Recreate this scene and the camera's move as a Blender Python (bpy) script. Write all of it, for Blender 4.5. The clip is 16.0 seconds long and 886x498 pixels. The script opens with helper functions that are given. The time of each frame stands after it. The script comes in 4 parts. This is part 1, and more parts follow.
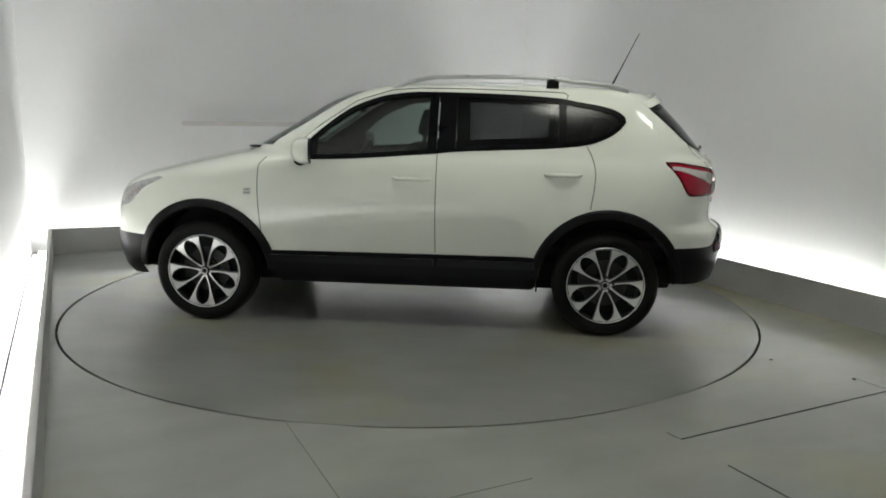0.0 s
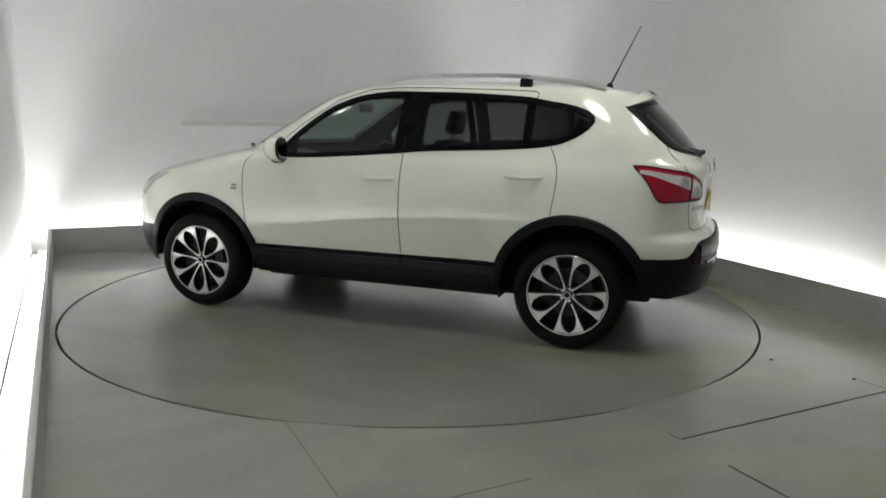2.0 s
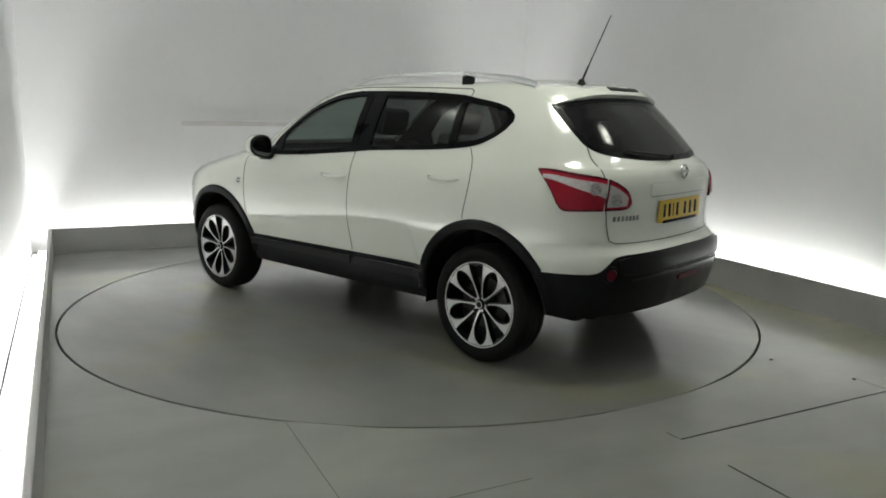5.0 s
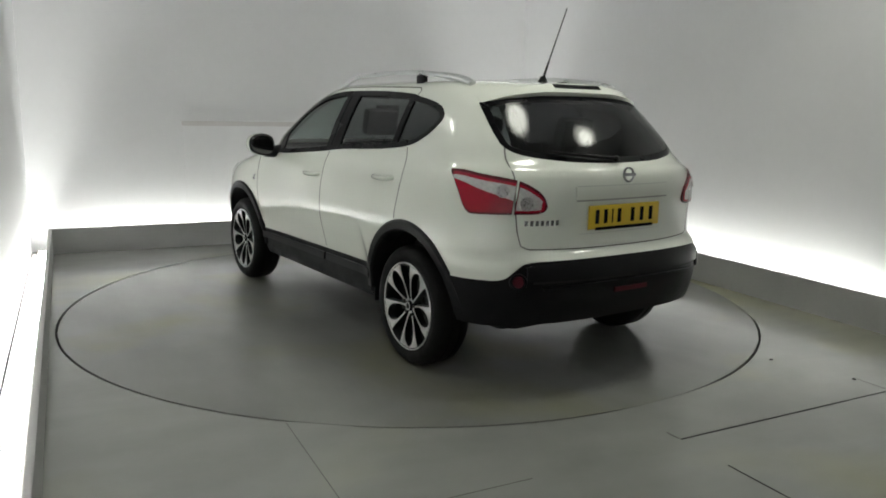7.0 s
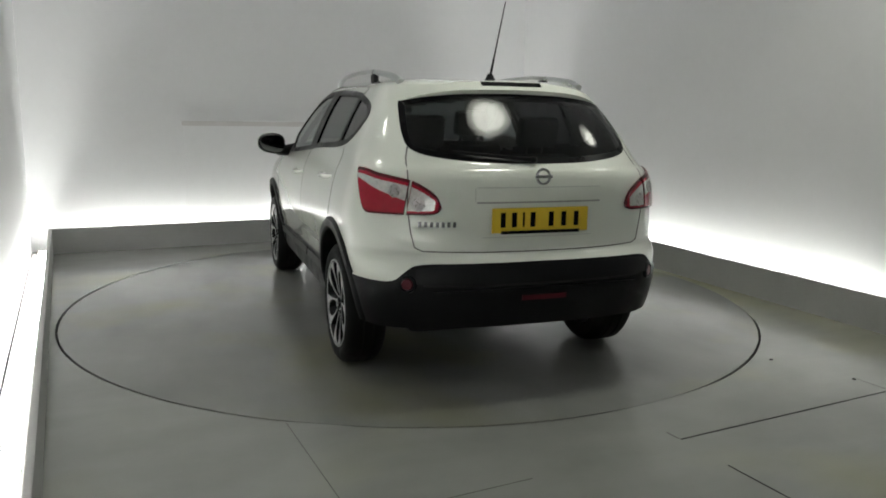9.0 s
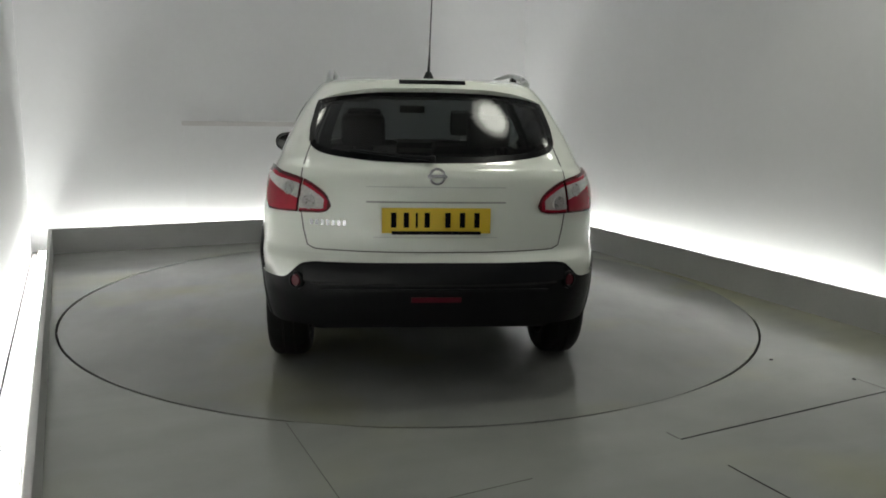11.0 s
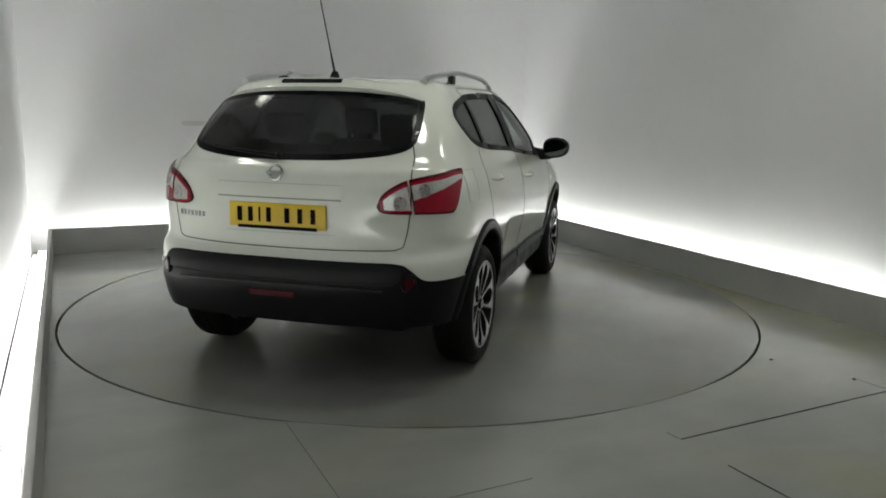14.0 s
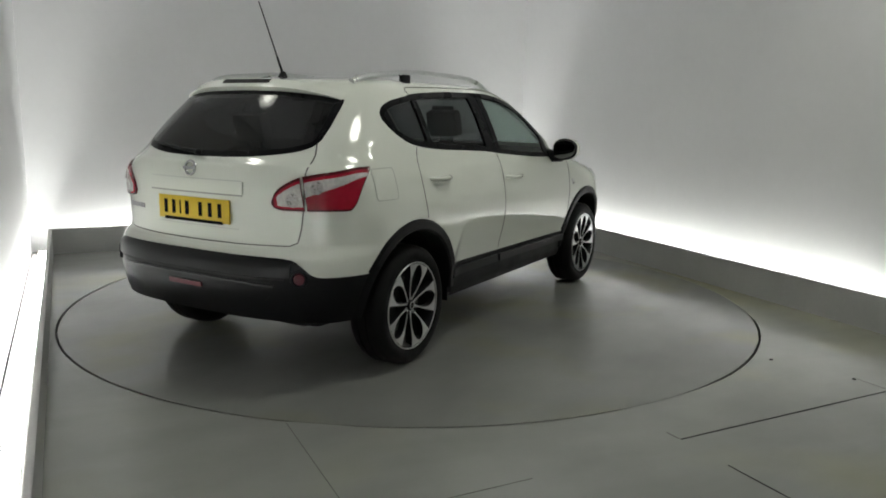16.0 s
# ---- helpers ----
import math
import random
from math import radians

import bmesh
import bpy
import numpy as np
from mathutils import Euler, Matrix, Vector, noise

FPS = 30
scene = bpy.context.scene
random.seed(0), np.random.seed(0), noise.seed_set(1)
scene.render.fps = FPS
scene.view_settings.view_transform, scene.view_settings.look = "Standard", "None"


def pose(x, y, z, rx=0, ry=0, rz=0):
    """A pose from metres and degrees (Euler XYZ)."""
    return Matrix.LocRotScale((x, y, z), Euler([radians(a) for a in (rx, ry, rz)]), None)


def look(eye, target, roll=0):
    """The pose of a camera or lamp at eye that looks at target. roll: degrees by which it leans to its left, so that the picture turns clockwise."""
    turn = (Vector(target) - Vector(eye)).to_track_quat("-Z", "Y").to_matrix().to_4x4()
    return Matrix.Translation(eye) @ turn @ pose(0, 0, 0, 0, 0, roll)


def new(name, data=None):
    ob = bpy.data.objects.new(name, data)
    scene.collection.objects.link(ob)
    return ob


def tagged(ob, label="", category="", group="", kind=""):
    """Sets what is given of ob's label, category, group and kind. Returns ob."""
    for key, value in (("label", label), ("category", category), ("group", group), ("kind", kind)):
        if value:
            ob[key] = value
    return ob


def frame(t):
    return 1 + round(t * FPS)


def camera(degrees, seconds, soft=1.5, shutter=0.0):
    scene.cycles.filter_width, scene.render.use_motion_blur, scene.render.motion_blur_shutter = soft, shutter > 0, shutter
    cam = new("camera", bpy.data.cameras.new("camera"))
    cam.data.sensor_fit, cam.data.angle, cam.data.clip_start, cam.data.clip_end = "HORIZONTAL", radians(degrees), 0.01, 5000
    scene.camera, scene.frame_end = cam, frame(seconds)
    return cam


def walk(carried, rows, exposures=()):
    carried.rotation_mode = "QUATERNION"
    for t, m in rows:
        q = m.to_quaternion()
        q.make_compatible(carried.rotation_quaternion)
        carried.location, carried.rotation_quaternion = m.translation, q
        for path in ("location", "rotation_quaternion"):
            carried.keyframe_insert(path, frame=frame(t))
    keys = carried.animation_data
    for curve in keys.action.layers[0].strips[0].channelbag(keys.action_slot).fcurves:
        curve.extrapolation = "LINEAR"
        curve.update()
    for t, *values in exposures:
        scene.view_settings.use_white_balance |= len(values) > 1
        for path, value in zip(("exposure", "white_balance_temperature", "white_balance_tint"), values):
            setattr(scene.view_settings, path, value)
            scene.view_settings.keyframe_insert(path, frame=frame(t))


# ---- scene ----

# one still camera beside the wall
cam = camera(61.5, 16.0, soft=1.8)
EYE, PAN, TILT, ROLL = (0.0, -5.634, 1.384), 2.178, -10.152, 1.019
AIM = (EYE[0] + math.sin(radians(PAN)) * math.cos(radians(TILT)),
       EYE[1] + math.cos(radians(PAN)) * math.cos(radians(TILT)),
       EYE[2] + math.sin(radians(TILT)))
VIEW = look(EYE, AIM, ROLL)
walk(cam, [(0.0, VIEW), (16.0, VIEW)], exposures=[(0.0, 0.18), (4.0, 0.18), (9.0, 0.04), (12.0, -0.15), (14.8, -0.16), (16.0, -0.06)])

# no daylight reaches the booth
world = bpy.data.worlds.new("world")
world.use_nodes = True
world.node_tree.nodes["Background"].inputs[0].default_value = (0.0, 0.0, 0.0, 1)
scene.world = world
LED_POWER = 43.0       # emission of the cove strips
LAMP_POWER = 19.0      # emission of the ceiling floodlights


# ---------------------------------------------------------------- materials
def nodes_of(name):
    m = bpy.data.materials.new(name)
    m.use_nodes = True
    return m, m.node_tree.nodes, m.node_tree.links, m.node_tree.nodes["Principled BSDF"]


def material(name, color, rough=0.5, metal=0.0, var=0.08, scale=6.0, bump=0.0, bump_scale=120.0, coat=0.0, rvar=0.08, spec=0.5):
    """Principled surface with colour and gloss varied at two scales, and a fine relief."""
    m, n, l, b = nodes_of(name)
    b.inputs["Metallic"].default_value = metal
    b.inputs["Coat Weight"].default_value = coat
    b.inputs["Coat Roughness"].default_value = 0.03
    b.inputs["Coat IOR"].default_value = 1.60
    b.inputs["Specular IOR Level"].default_value = spec
    tc = n.new("ShaderNodeTexCoord")
    big, fine = n.new("ShaderNodeTexNoise"), n.new("ShaderNodeTexNoise")
    big.inputs["Scale"].default_value, fine.inputs["Scale"].default_value = scale, scale * 14
    big.inputs["Detail"].default_value = 5
    add = n.new("ShaderNodeMath")
    add.operation = "MULTIPLY_ADD"
    add.inputs[1].default_value = 0.35
    l.new(tc.outputs["Object"], big.inputs["Vector"])
    l.new(tc.outputs["Object"], fine.inputs["Vector"])
    l.new(fine.outputs["Fac"], add.inputs[0])
    l.new(big.outputs["Fac"], add.inputs[2])
    ramp = n.new("ShaderNodeMapRange")
    ramp.inputs[1].default_value, ramp.inputs[2].default_value = 0.4, 0.95
    ramp.inputs[3].default_value, ramp.inputs[4].default_value = 1 - var, 1 + var
    l.new(add.outputs[0], ramp.inputs[0])
    mul = n.new("ShaderNodeVectorMath")
    mul.operation = "SCALE"
    mul.inputs[0].default_value = color[:3]
    l.new(ramp.outputs[0], mul.inputs["Scale"])
    l.new(mul.outputs[0], b.inputs["Base Color"])
    rr = n.new("ShaderNodeMapRange")
    rr.inputs[1].default_value, rr.inputs[2].default_value = 0.3, 0.7
    rr.inputs[3].default_value, rr.inputs[4].default_value = max(0.02, rough - rvar), min(1, rough + rvar)
    l.new(big.outputs["Fac"], rr.inputs[0])
    l.new(rr.outputs[0], b.inputs["Roughness"])
    if bump:
        t = n.new("ShaderNodeTexNoise")
        t.inputs["Scale"].default_value = bump_scale
        l.new(tc.outputs["Object"], t.inputs["Vector"])
        bp = n.new("ShaderNodeBump")
        bp.inputs["Strength"].default_value, bp.inputs["Distance"].default_value = bump, 0.002
        l.new(t.outputs["Fac"], bp.inputs["Height"])
        l.new(bp.outputs[0], b.inputs["Normal"])
    return m


def glow(name, color, power):
    m, n, l, b = nodes_of(name)
    b.inputs["Base Color"].default_value = (*color, 1)
    b.inputs["Emission Color"].default_value = (*color, 1)
    b.inputs["Emission Strength"].default_value = power
    return m


def glass(name, tint, base=0.05, rough=0.0):
    """A pane: tinted see-through with a mirror sheen that grows towards grazing angles."""
    m, n, l, b = nodes_of(name)
    n.remove(b)
    tr, gl, lw, mix = (n.new("ShaderNodeBsdfTransparent"), n.new("ShaderNodeBsdfGlossy"), n.new("ShaderNodeLayerWeight"), n.new("ShaderNodeMixShader"))
    power, scale = n.new("ShaderNodeMath"), n.new("ShaderNodeMath")
    power.operation, scale.operation = "POWER", "MULTIPLY_ADD"
    power.inputs[1].default_value = 5.0
    scale.inputs[1].default_value, scale.inputs[2].default_value = 1.0 - base, base
    tr.inputs[0].default_value = (*tint, 1)
    gl.inputs["Roughness"].default_value = rough
    l.new(lw.outputs["Facing"], power.inputs[0])
    l.new(power.outputs[0], scale.inputs[0])
    l.new(scale.outputs[0], mix.inputs[0])
    l.new(tr.outputs[0], mix.inputs[1])
    l.new(gl.outputs[0], mix.inputs[2])
    l.new(mix.outputs[0], n["Material Output"].inputs[0])
    return m


def floor_material(name, color, swirl):
    """Grey epoxy paint: cloudy, with yellowish stains, scuffs and uneven gloss."""
    m, n, l, b = nodes_of(name)
    tc = n.new("ShaderNodeTexCoord")
    def noise_node(scale, detail=4.0):
        t = n.new("ShaderNodeTexNoise")
        t.inputs["Scale"].default_value, t.inputs["Detail"].default_value = scale, detail
        l.new(tc.outputs["Object"], t.inputs["Vector"])
        return t
    cloud, stain, grit = noise_node(1.1, 6), noise_node(0.55 + swirl, 3), noise_node(70, 6)
    r1 = n.new("ShaderNodeValToRGB")
    r1.color_ramp.elements[0].position, r1.color_ramp.elements[1].position = 0.3, 0.75
    r1.color_ramp.elements[0].color = (*[c * 0.86 for c in color], 1)
    r1.color_ramp.elements[1].color = (*[c * 1.12 for c in color], 1)
    l.new(cloud.outputs["Fac"], r1.inputs[0])
    # wiped streaks, long in one direction
    mp = n.new("ShaderNodeMapping")
    mp.inputs["Scale"].default_value = (1.0, 2.6, 1.0)
    mp.inputs["Rotation"].default_value = (0, 0, 0.5)
    l.new(tc.outputs["Object"], mp.inputs["Vector"])
    streak = n.new("ShaderNodeTexNoise")
    streak.inputs["Scale"].default_value, streak.inputs["Detail"].default_value = 1.6, 7
    l.new(mp.outputs[0], streak.inputs["Vector"])
    r2 = n.new("ShaderNodeMapRange")
    r2.inputs[1].default_value, r2.inputs[2].default_value, r2.inputs[4].default_value = 0.50, 0.68, 0.8
    l.new(stain.outputs["Fac"], r2.inputs[0])
    mix = n.new("ShaderNodeMix")
    mix.data_type = "RGBA"
    mix.inputs["B"].default_value = (color[0] * 1.03, color[1] * 1.0, color[2] * 0.66, 1)
    l.new(r2.outputs[0], mix.inputs["Factor"])
    l.new(r1.outputs[0], mix.inputs["A"])
    sm = n.new("ShaderNodeMapRange")
    sm.inputs[1].default_value, sm.inputs[2].default_value, sm.inputs[3].default_value, sm.inputs[4].default_value = 0.32, 0.68, 0.96, 1.04
    l.new(streak.outputs["Fac"], sm.inputs[0])
    sc = n.new("ShaderNodeVectorMath")
    sc.operation = "SCALE"
    l.new(mix.outputs["Result"], sc.inputs[0])
    l.new(sm.outputs[0], sc.inputs["Scale"])
    l.new(sc.outputs[0], b.inputs["Base Color"])
    rr = n.new("ShaderNodeMapRange")
    rr.inputs[1].default_value, rr.inputs[2].default_value = 0.3, 0.7
    rr.inputs[3].default_value, rr.inputs[4].default_value = 0.21, 0.25
    l.new(streak.outputs["Fac"], rr.inputs[0])
    l.new(rr.outputs[0], b.inputs["Roughness"])
    b.inputs["Specular IOR Level"].default_value = 0.72
    bp = n.new("ShaderNodeBump")
    bp.inputs["Strength"].default_value, bp.inputs["Distance"].default_value = 0.12, 0.002
    l.new(grit.outputs["Fac"], bp.inputs["Height"])
    l.new(bp.outputs[0], b.inputs["Normal"])
    return m


WALL = material("white_wall_paint", (0.72, 0.72, 0.73), 0.75, var=0.03, scale=1.2, bump=0.15, bump_scale=220)
KERB = material("grey_kerb_paint", (0.40, 0.40, 0.39), 0.55, var=0.08, scale=3.0, bump=0.1)
FLOOR = floor_material("grey_floor_paint", (0.302, 0.307, 0.289), 0.0)
DISC = floor_material("grey_turntable_paint", (0.240, 0.244, 0.229), 0.25)
# grey that stands in for the shade above the wall panel
SHADEGREY = material("pale_shade_grey", (0.58, 0.56, 0.555), 0.6, var=0.06, scale=4)
GAP = material("dark_gap", (0.02, 0.02, 0.02), 0.9)
LED = glow("led_light", (0.985, 1.0, 0.95), LED_POWER)
FLOOD_EDGE = glow("flood_light_edge", (0.985, 1.0, 0.89), LAMP_POWER * 0.3)
FLOOD = glow("flood_light", (0.985, 1.0, 0.89), LAMP_POWER)
ALU = material("aluminium", (0.62, 0.62, 0.62), 0.35, 1.0)
PAINT = material("white_car_paint", (0.805, 0.835, 0.755), 0.16, var=0.012, scale=2.0, coat=1.0, rvar=0.03, spec=0.25)
SHADELINE = material("pale_shade_line", (0.56, 0.58, 0.53), 0.35, var=0.05)
BLACK = material("black_plastic", (0.007, 0.007, 0.008), 0.38, spec=0.14, var=0.15, scale=9, bump=0.15, bump_scale=400)
SATIN = material("satin_black_plastic", (0.006, 0.006, 0.007), 0.33, spec=0.24, var=0.1, scale=9, bump=0.06, bump_scale=400, rvar=0.03)
GLOSSBLACK = material("gloss_black_trim", (0.004, 0.004, 0.005), 0.3, spec=0.06)
SEAM = material("dark_seam", (0.10, 0.10, 0.09), 0.8)
FAINT = material("faint_seam_and_shade", (0.34, 0.35, 0.32), 0.6)
RUBBER = material("tyre_rubber", (0.007, 0.007, 0.007), 0.6, spec=0.16, var=0.2, scale=20, bump=0.3, bump_scale=150)
SILVER = material("machined_alloy", (0.64, 0.64, 0.64), 0.33, 1.0, rvar=0.04)
DARKALLOY = material("black_alloy", (0.006, 0.006, 0.007), 0.35, spec=0.25)
CHROME = material("chrome", (0.42, 0.42, 0.43), 0.18, 1.0, rvar=0.03)
MIRROR = material("mirror_glass", (0.16, 0.16, 0.165), 0.08, 1.0, rvar=0.02)
RAIL = material("silver_rail", (0.55, 0.56, 0.56), 0.32, 1.0)
HEADLENS = material("headlamp_lens", (0.66, 0.67, 0.67), 0.15, 0.4, var=0.3, scale=40, coat=0.4)
STEEL = material("brake_steel", (0.05, 0.05, 0.048), 0.5, 1.0)
RED = material("red_lens", (0.36, 0.005, 0.022), 0.16, spec=0.4, var=0.12, scale=30, coat=0.2)
CLEAR = material("silver_lens", (0.66, 0.62, 0.61), 0.16, 0.25, var=0.2, scale=60, coat=0.6)
LAMPCUP = material("lamp_reflector", (0.36, 0.33, 0.33), 0.32, 0.6, var=0.35, scale=90)
DARKRED = material("dark_red_lens", (0.090, 0.003, 0.008), 0.2, spec=0.4)
FOGRED = material("fog_lamp_red", (0.08, 0.003, 0.010), 0.34, spec=0.25)
YELLOW = material("yellow_plate", (0.72, 0.50, 0.03), 0.35, var=0.04)
TRIM = material("charcoal_interior", (0.014, 0.014, 0.015), 0.75, spec=0.2, var=0.15, scale=15, bump=0.3, bump_scale=300)
FABRIC = material("black_seat_cloth", (0.007, 0.007, 0.008), 0.9, spec=0.1, var=0.2, scale=30, bump=0.4, bump_scale=500)
GREENGLASS = glass("side_glass", (0.44, 0.51, 0.48))
PRIVACY = glass("privacy_glass", (0.20, 0.205, 0.21), 0.02, 0.12)
QUARTER = glass("quarter_glass", (0.10, 0.10, 0.105), 0.02, 0.22)
REARGLASS = glass("rear_glass", (0.125, 0.125, 0.13), 0.036, 0.075)


# ---------------------------------------------------------------- mesh helpers
def mesh_object(name, bm, mat, parent=None, label="", smooth=30.0):
    me = bpy.data.meshes.new(name)
    bmesh.ops.recalc_face_normals(bm, faces=bm.faces)
    bm.to_mesh(me)
    bm.free()
    me.materials.append(mat)
    if smooth:
        me.shade_smooth()
        me.set_sharp_from_angle(angle=radians(smooth))
    ob = new(name, me)
    if parent:
        ob.parent = parent
    if label:
        tagged(ob, label=label)
    return ob


def part(name, bm, mat, parent, label="", smooth=30.0):
    return mesh_object(name, bm, mat, parent, label, smooth)


def empty(name, m=None):
    ob = new(name)
    ob.empty_display_size = 0.2
    if m is not None:
        ob.matrix_basis = m
    return ob


def box(bm, lo, hi, m=None, bevel=0.0):
    c = [(a + b) / 2 for a, b in zip(lo, hi)]
    s = [abs(b - a) for a, b in zip(lo, hi)]
    mm = Matrix.Translation(c) @ Matrix.Diagonal((*s, 1))
    r = bmesh.ops.create_cube(bm, size=1.0, matrix=mm)
    vs = r["verts"]
    if bevel:
        es = list({e for v in vs for e in v.link_edges})
        out = bmesh.ops.bevel(bm, geom=es, offset=bevel, segments=2, affect="EDGES", profile=0.6)
        vs = list({v for f in out["faces"] for v in f.verts} | {v for v in vs if v.is_valid})
    if m is not None:
        bmesh.ops.transform(bm, matrix=m, verts=vs)
    return bm


def tube(bm, pts, r, n=8, cap=True):
    """A round bar through pts; r may be one radius or one for each point."""
    pts = [Vector(p) for p in pts]
    rs = r if isinstance(r, (list, tuple)) else [r] * len(pts)
    rings, up = [], Vector((0, 0, 1))
    for i, p in enumerate(pts):
        d = (pts[min(i + 1, len(pts) - 1)] - pts[max(i - 1, 0)]).normalized()
        ref = up if abs(d.z) < 0.9 else Vector((1, 0, 0))
        a = d.cross(ref).normalized()
        b = d.cross(a)
        rings.append([bm.verts.new(p + rs[i] * (math.cos(k * 2 * math.pi / n) * a + math.sin(k * 2 * math.pi / n) * b)) for k in range(n)])
    for r0, r1 in zip(rings, rings[1:]):
        for k in range(n):
            bm.faces.new((r0[k], r0[(k + 1) % n], r1[(k + 1) % n], r1[k]))
    if cap:
        bm.faces.new(rings[0][::-1])
        bm.faces.new(rings[-1])
    return bm


def lathe(bm, prof, n=64, closed=False, axis="Y"):
    """Turns (radius, offset) points about the y axis."""
    rings = []
    for r, o in prof:
        rings.append([bm.verts.new((r * math.cos(k * 2 * math.pi / n), o, r * math.sin(k * 2 * math.pi / n))) for k in range(n)])
    pairs = list(zip(rings, rings[1:])) + ([(rings[-1], rings[0])] if closed else [])
    for r0, r1 in pairs:
        for k in range(n):
            bm.faces.new((r0[k], r0[(k + 1) % n], r1[(k + 1) % n], r1[k]))
    return bm


# ---------------------------------------------------------------- the booth
# room axes: U runs along the back wall, V towards it
TURN = 24.5
ROOM = pose(0, 0, 0, 0, 0, TURN)
U_LEFT, V_BACK, V_FRONT, HEIGHT = -2.515, 2.875, -7.4, 3.2
COVE = 0.20             # from the kerb's inner face to the wall
KERB_H = 0.245
R_DISC, R_HOLE = 2.469, 2.484


def u_right(v):
    return 2.545 + 0.045 * v


def u_left(v):
    return -2.513 - 0.005 * v


def room_object(name, bm, mat, smooth=0):
    ob = mesh_object(name, bm, mat, None, "", smooth)
    ob.matrix_basis = ROOM
    return tagged(ob, kind="structure")


def slab(bm, quad, z0, z1):
    """A flat prism over a quad given in room plan."""
    lo = [bm.verts.new((x, y, z0)) for x, y in quad]
    hi = [bm.verts.new((x, y, z1)) for x, y in quad]
    bm.faces.new(lo[::-1])
    bm.faces.new(hi)
    for i in range(4):
        j = (i + 1) % 4
        bm.faces.new((lo[i], lo[j], hi[j], hi[i]))
    return bm


def build_booth():
    ul, vb, vf = U_LEFT - COVE, V_BACK + COVE, V_FRONT
    ur = lambda v: u_right(v) + COVE
    corners = [(ul, vf), (ur(vf), vf), (ur(vb), vb), (ul, vb)]
    # floor with a round opening for the turntable
    bm = bmesh.new()
    n, rings = 240, []
    for k in range(n):
        a = 2 * math.pi * k / n
        d = Vector((math.cos(a), math.sin(a)))
        best = 99.0
        for (x0, y0), (x1, y1) in zip(corners, corners[1:] + corners[:1]):
            ex, ey = x1 - x0, y1 - y0
            den = d.x * ey - d.y * ex
            if abs(den) > 1e-9:
                s = (x0 * ey - y0 * ex) / den
                q = (x0 * d.y - y0 * d.x) / den
                if s > 0 and -1e-6 <= q <= 1 + 1e-6:
                    best = min(best, s)
        # the gap is narrow where the floor paint has crept into it
        turned = (math.degrees(a) + 24.5 + 180) % 360 - 180
        crept = float(np.interp(turned, [-104, -102, -98, -95, -74, -64, -56, -46, -16, -10, 40, 60], [0, 1, 1, 0, 0, 1, 1, 0, 0, 1, 1, 0]))
        hole = R_DISC + (R_HOLE - R_DISC) * (1 - 0.82 * crept)
        col = [bm.verts.new((d.x * hole, d.y * hole, -0.05))]
        for f in (0.0, 0.1, 0.35, 1.0):
            r = hole + (best + 0.02 - hole) * f
            col.append(bm.verts.new((d.x * r, d.y * r, 0)))
        rings.append(col)
    for k in range(n):
        a, b = rings[k], rings[(k + 1) % n]
        for i in range(len(a) - 1):
            bm.faces.new((a[i], a[i + 1], b[i + 1], b[i]))
    tagged(room_object("floor", bm, FLOOR), label="grey painted floor plates round the turntable", category="floor")
    bm = bmesh.new()
    slab(bm, [(-2.9, vf), (2.9, vf), (2.9, vb), (-2.9, vb)], -0.16, -0.06)
    tagged(room_object("pit_floor", bm, GAP), label="dark pit floor beneath the turntable", category="floor")
    t = 0.15
    for name, quad in (("wall_back", [(ul - t, vb), (ur(vb) + t, vb), (ur(vb) + t, vb + t), (ul - t, vb + t)]),
                       ("wall_left", [(ul - t, vf), (ul, vf), (ul, vb), (ul - t, vb)]),
                       ("wall_right", [(ur(vf), vf), (ur(vf) + t, vf), (ur(vb) + t, vb), (ur(vb), vb)]),
                       ("wall_front", [(ul - t, vf - t), (ur(vf) + t, vf - t), (ur(vf) + t, vf), (ul - t, vf)])):
        bm = slab(bmesh.new(), quad, -0.16, HEIGHT)
        tagged(room_object(name, bm, WALL), label="plain white painted photo booth wall", category="wall")
    bm = slab(bmesh.new(), [(ul - t, vf - t), (3.2, vf - t), (3.2, vb + t), (ul - t, vb + t)], HEIGHT, HEIGHT + 0.1)
    tagged(room_object("ceiling", bm, WALL), label="plain white ceiling of the photo booth", category="ceiling")
    k = 0.028
    for name, quad in (("kerb_back", [(u_left(V_BACK) - k, V_BACK), (u_right(V_BACK) + k, V_BACK), (u_right(V_BACK) + k, V_BACK + k), (u_left(V_BACK) - k, V_BACK + k)]),
                       ("kerb_left", [(u_left(vf) - k, vf), (u_left(vf), vf), (u_left(V_BACK), V_BACK), (u_left(V_BACK) - k, V_BACK)]),
                       ("kerb_right", [(u_right(vf), vf), (u_right(vf) + k, vf), (u_right(V_BACK) + k, V_BACK), (u_right(V_BACK), V_BACK)])):
        bm = slab(bmesh.new(), quad, -0.02, KERB_H)
        bmesh.ops.bevel(bm, geom=[e for e in bm.edges if all(v.co.z > 0.1 for v in e.verts)], offset=0.004, segments=2, affect="EDGES")
        tagged(room_object(name, bm, KERB), label="low grey kerb panel hiding a light strip", category="kerb")
    # shallow panel on the back wall
    bm = bmesh.new()
    box(bm, (-1.25, vb - 0.010, 0.02), (1.2, vb + 0.01, 1.235), bevel=0.002)
    ob = room_object("wall_panel", bm, WALL)
    tagged(ob, label="shallow white panel fixed to the back wall", category="wall panel")
    # thin grey strip: its colour imitates the narrow shade above the panel
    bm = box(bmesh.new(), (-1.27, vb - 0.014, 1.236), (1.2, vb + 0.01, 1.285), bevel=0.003)
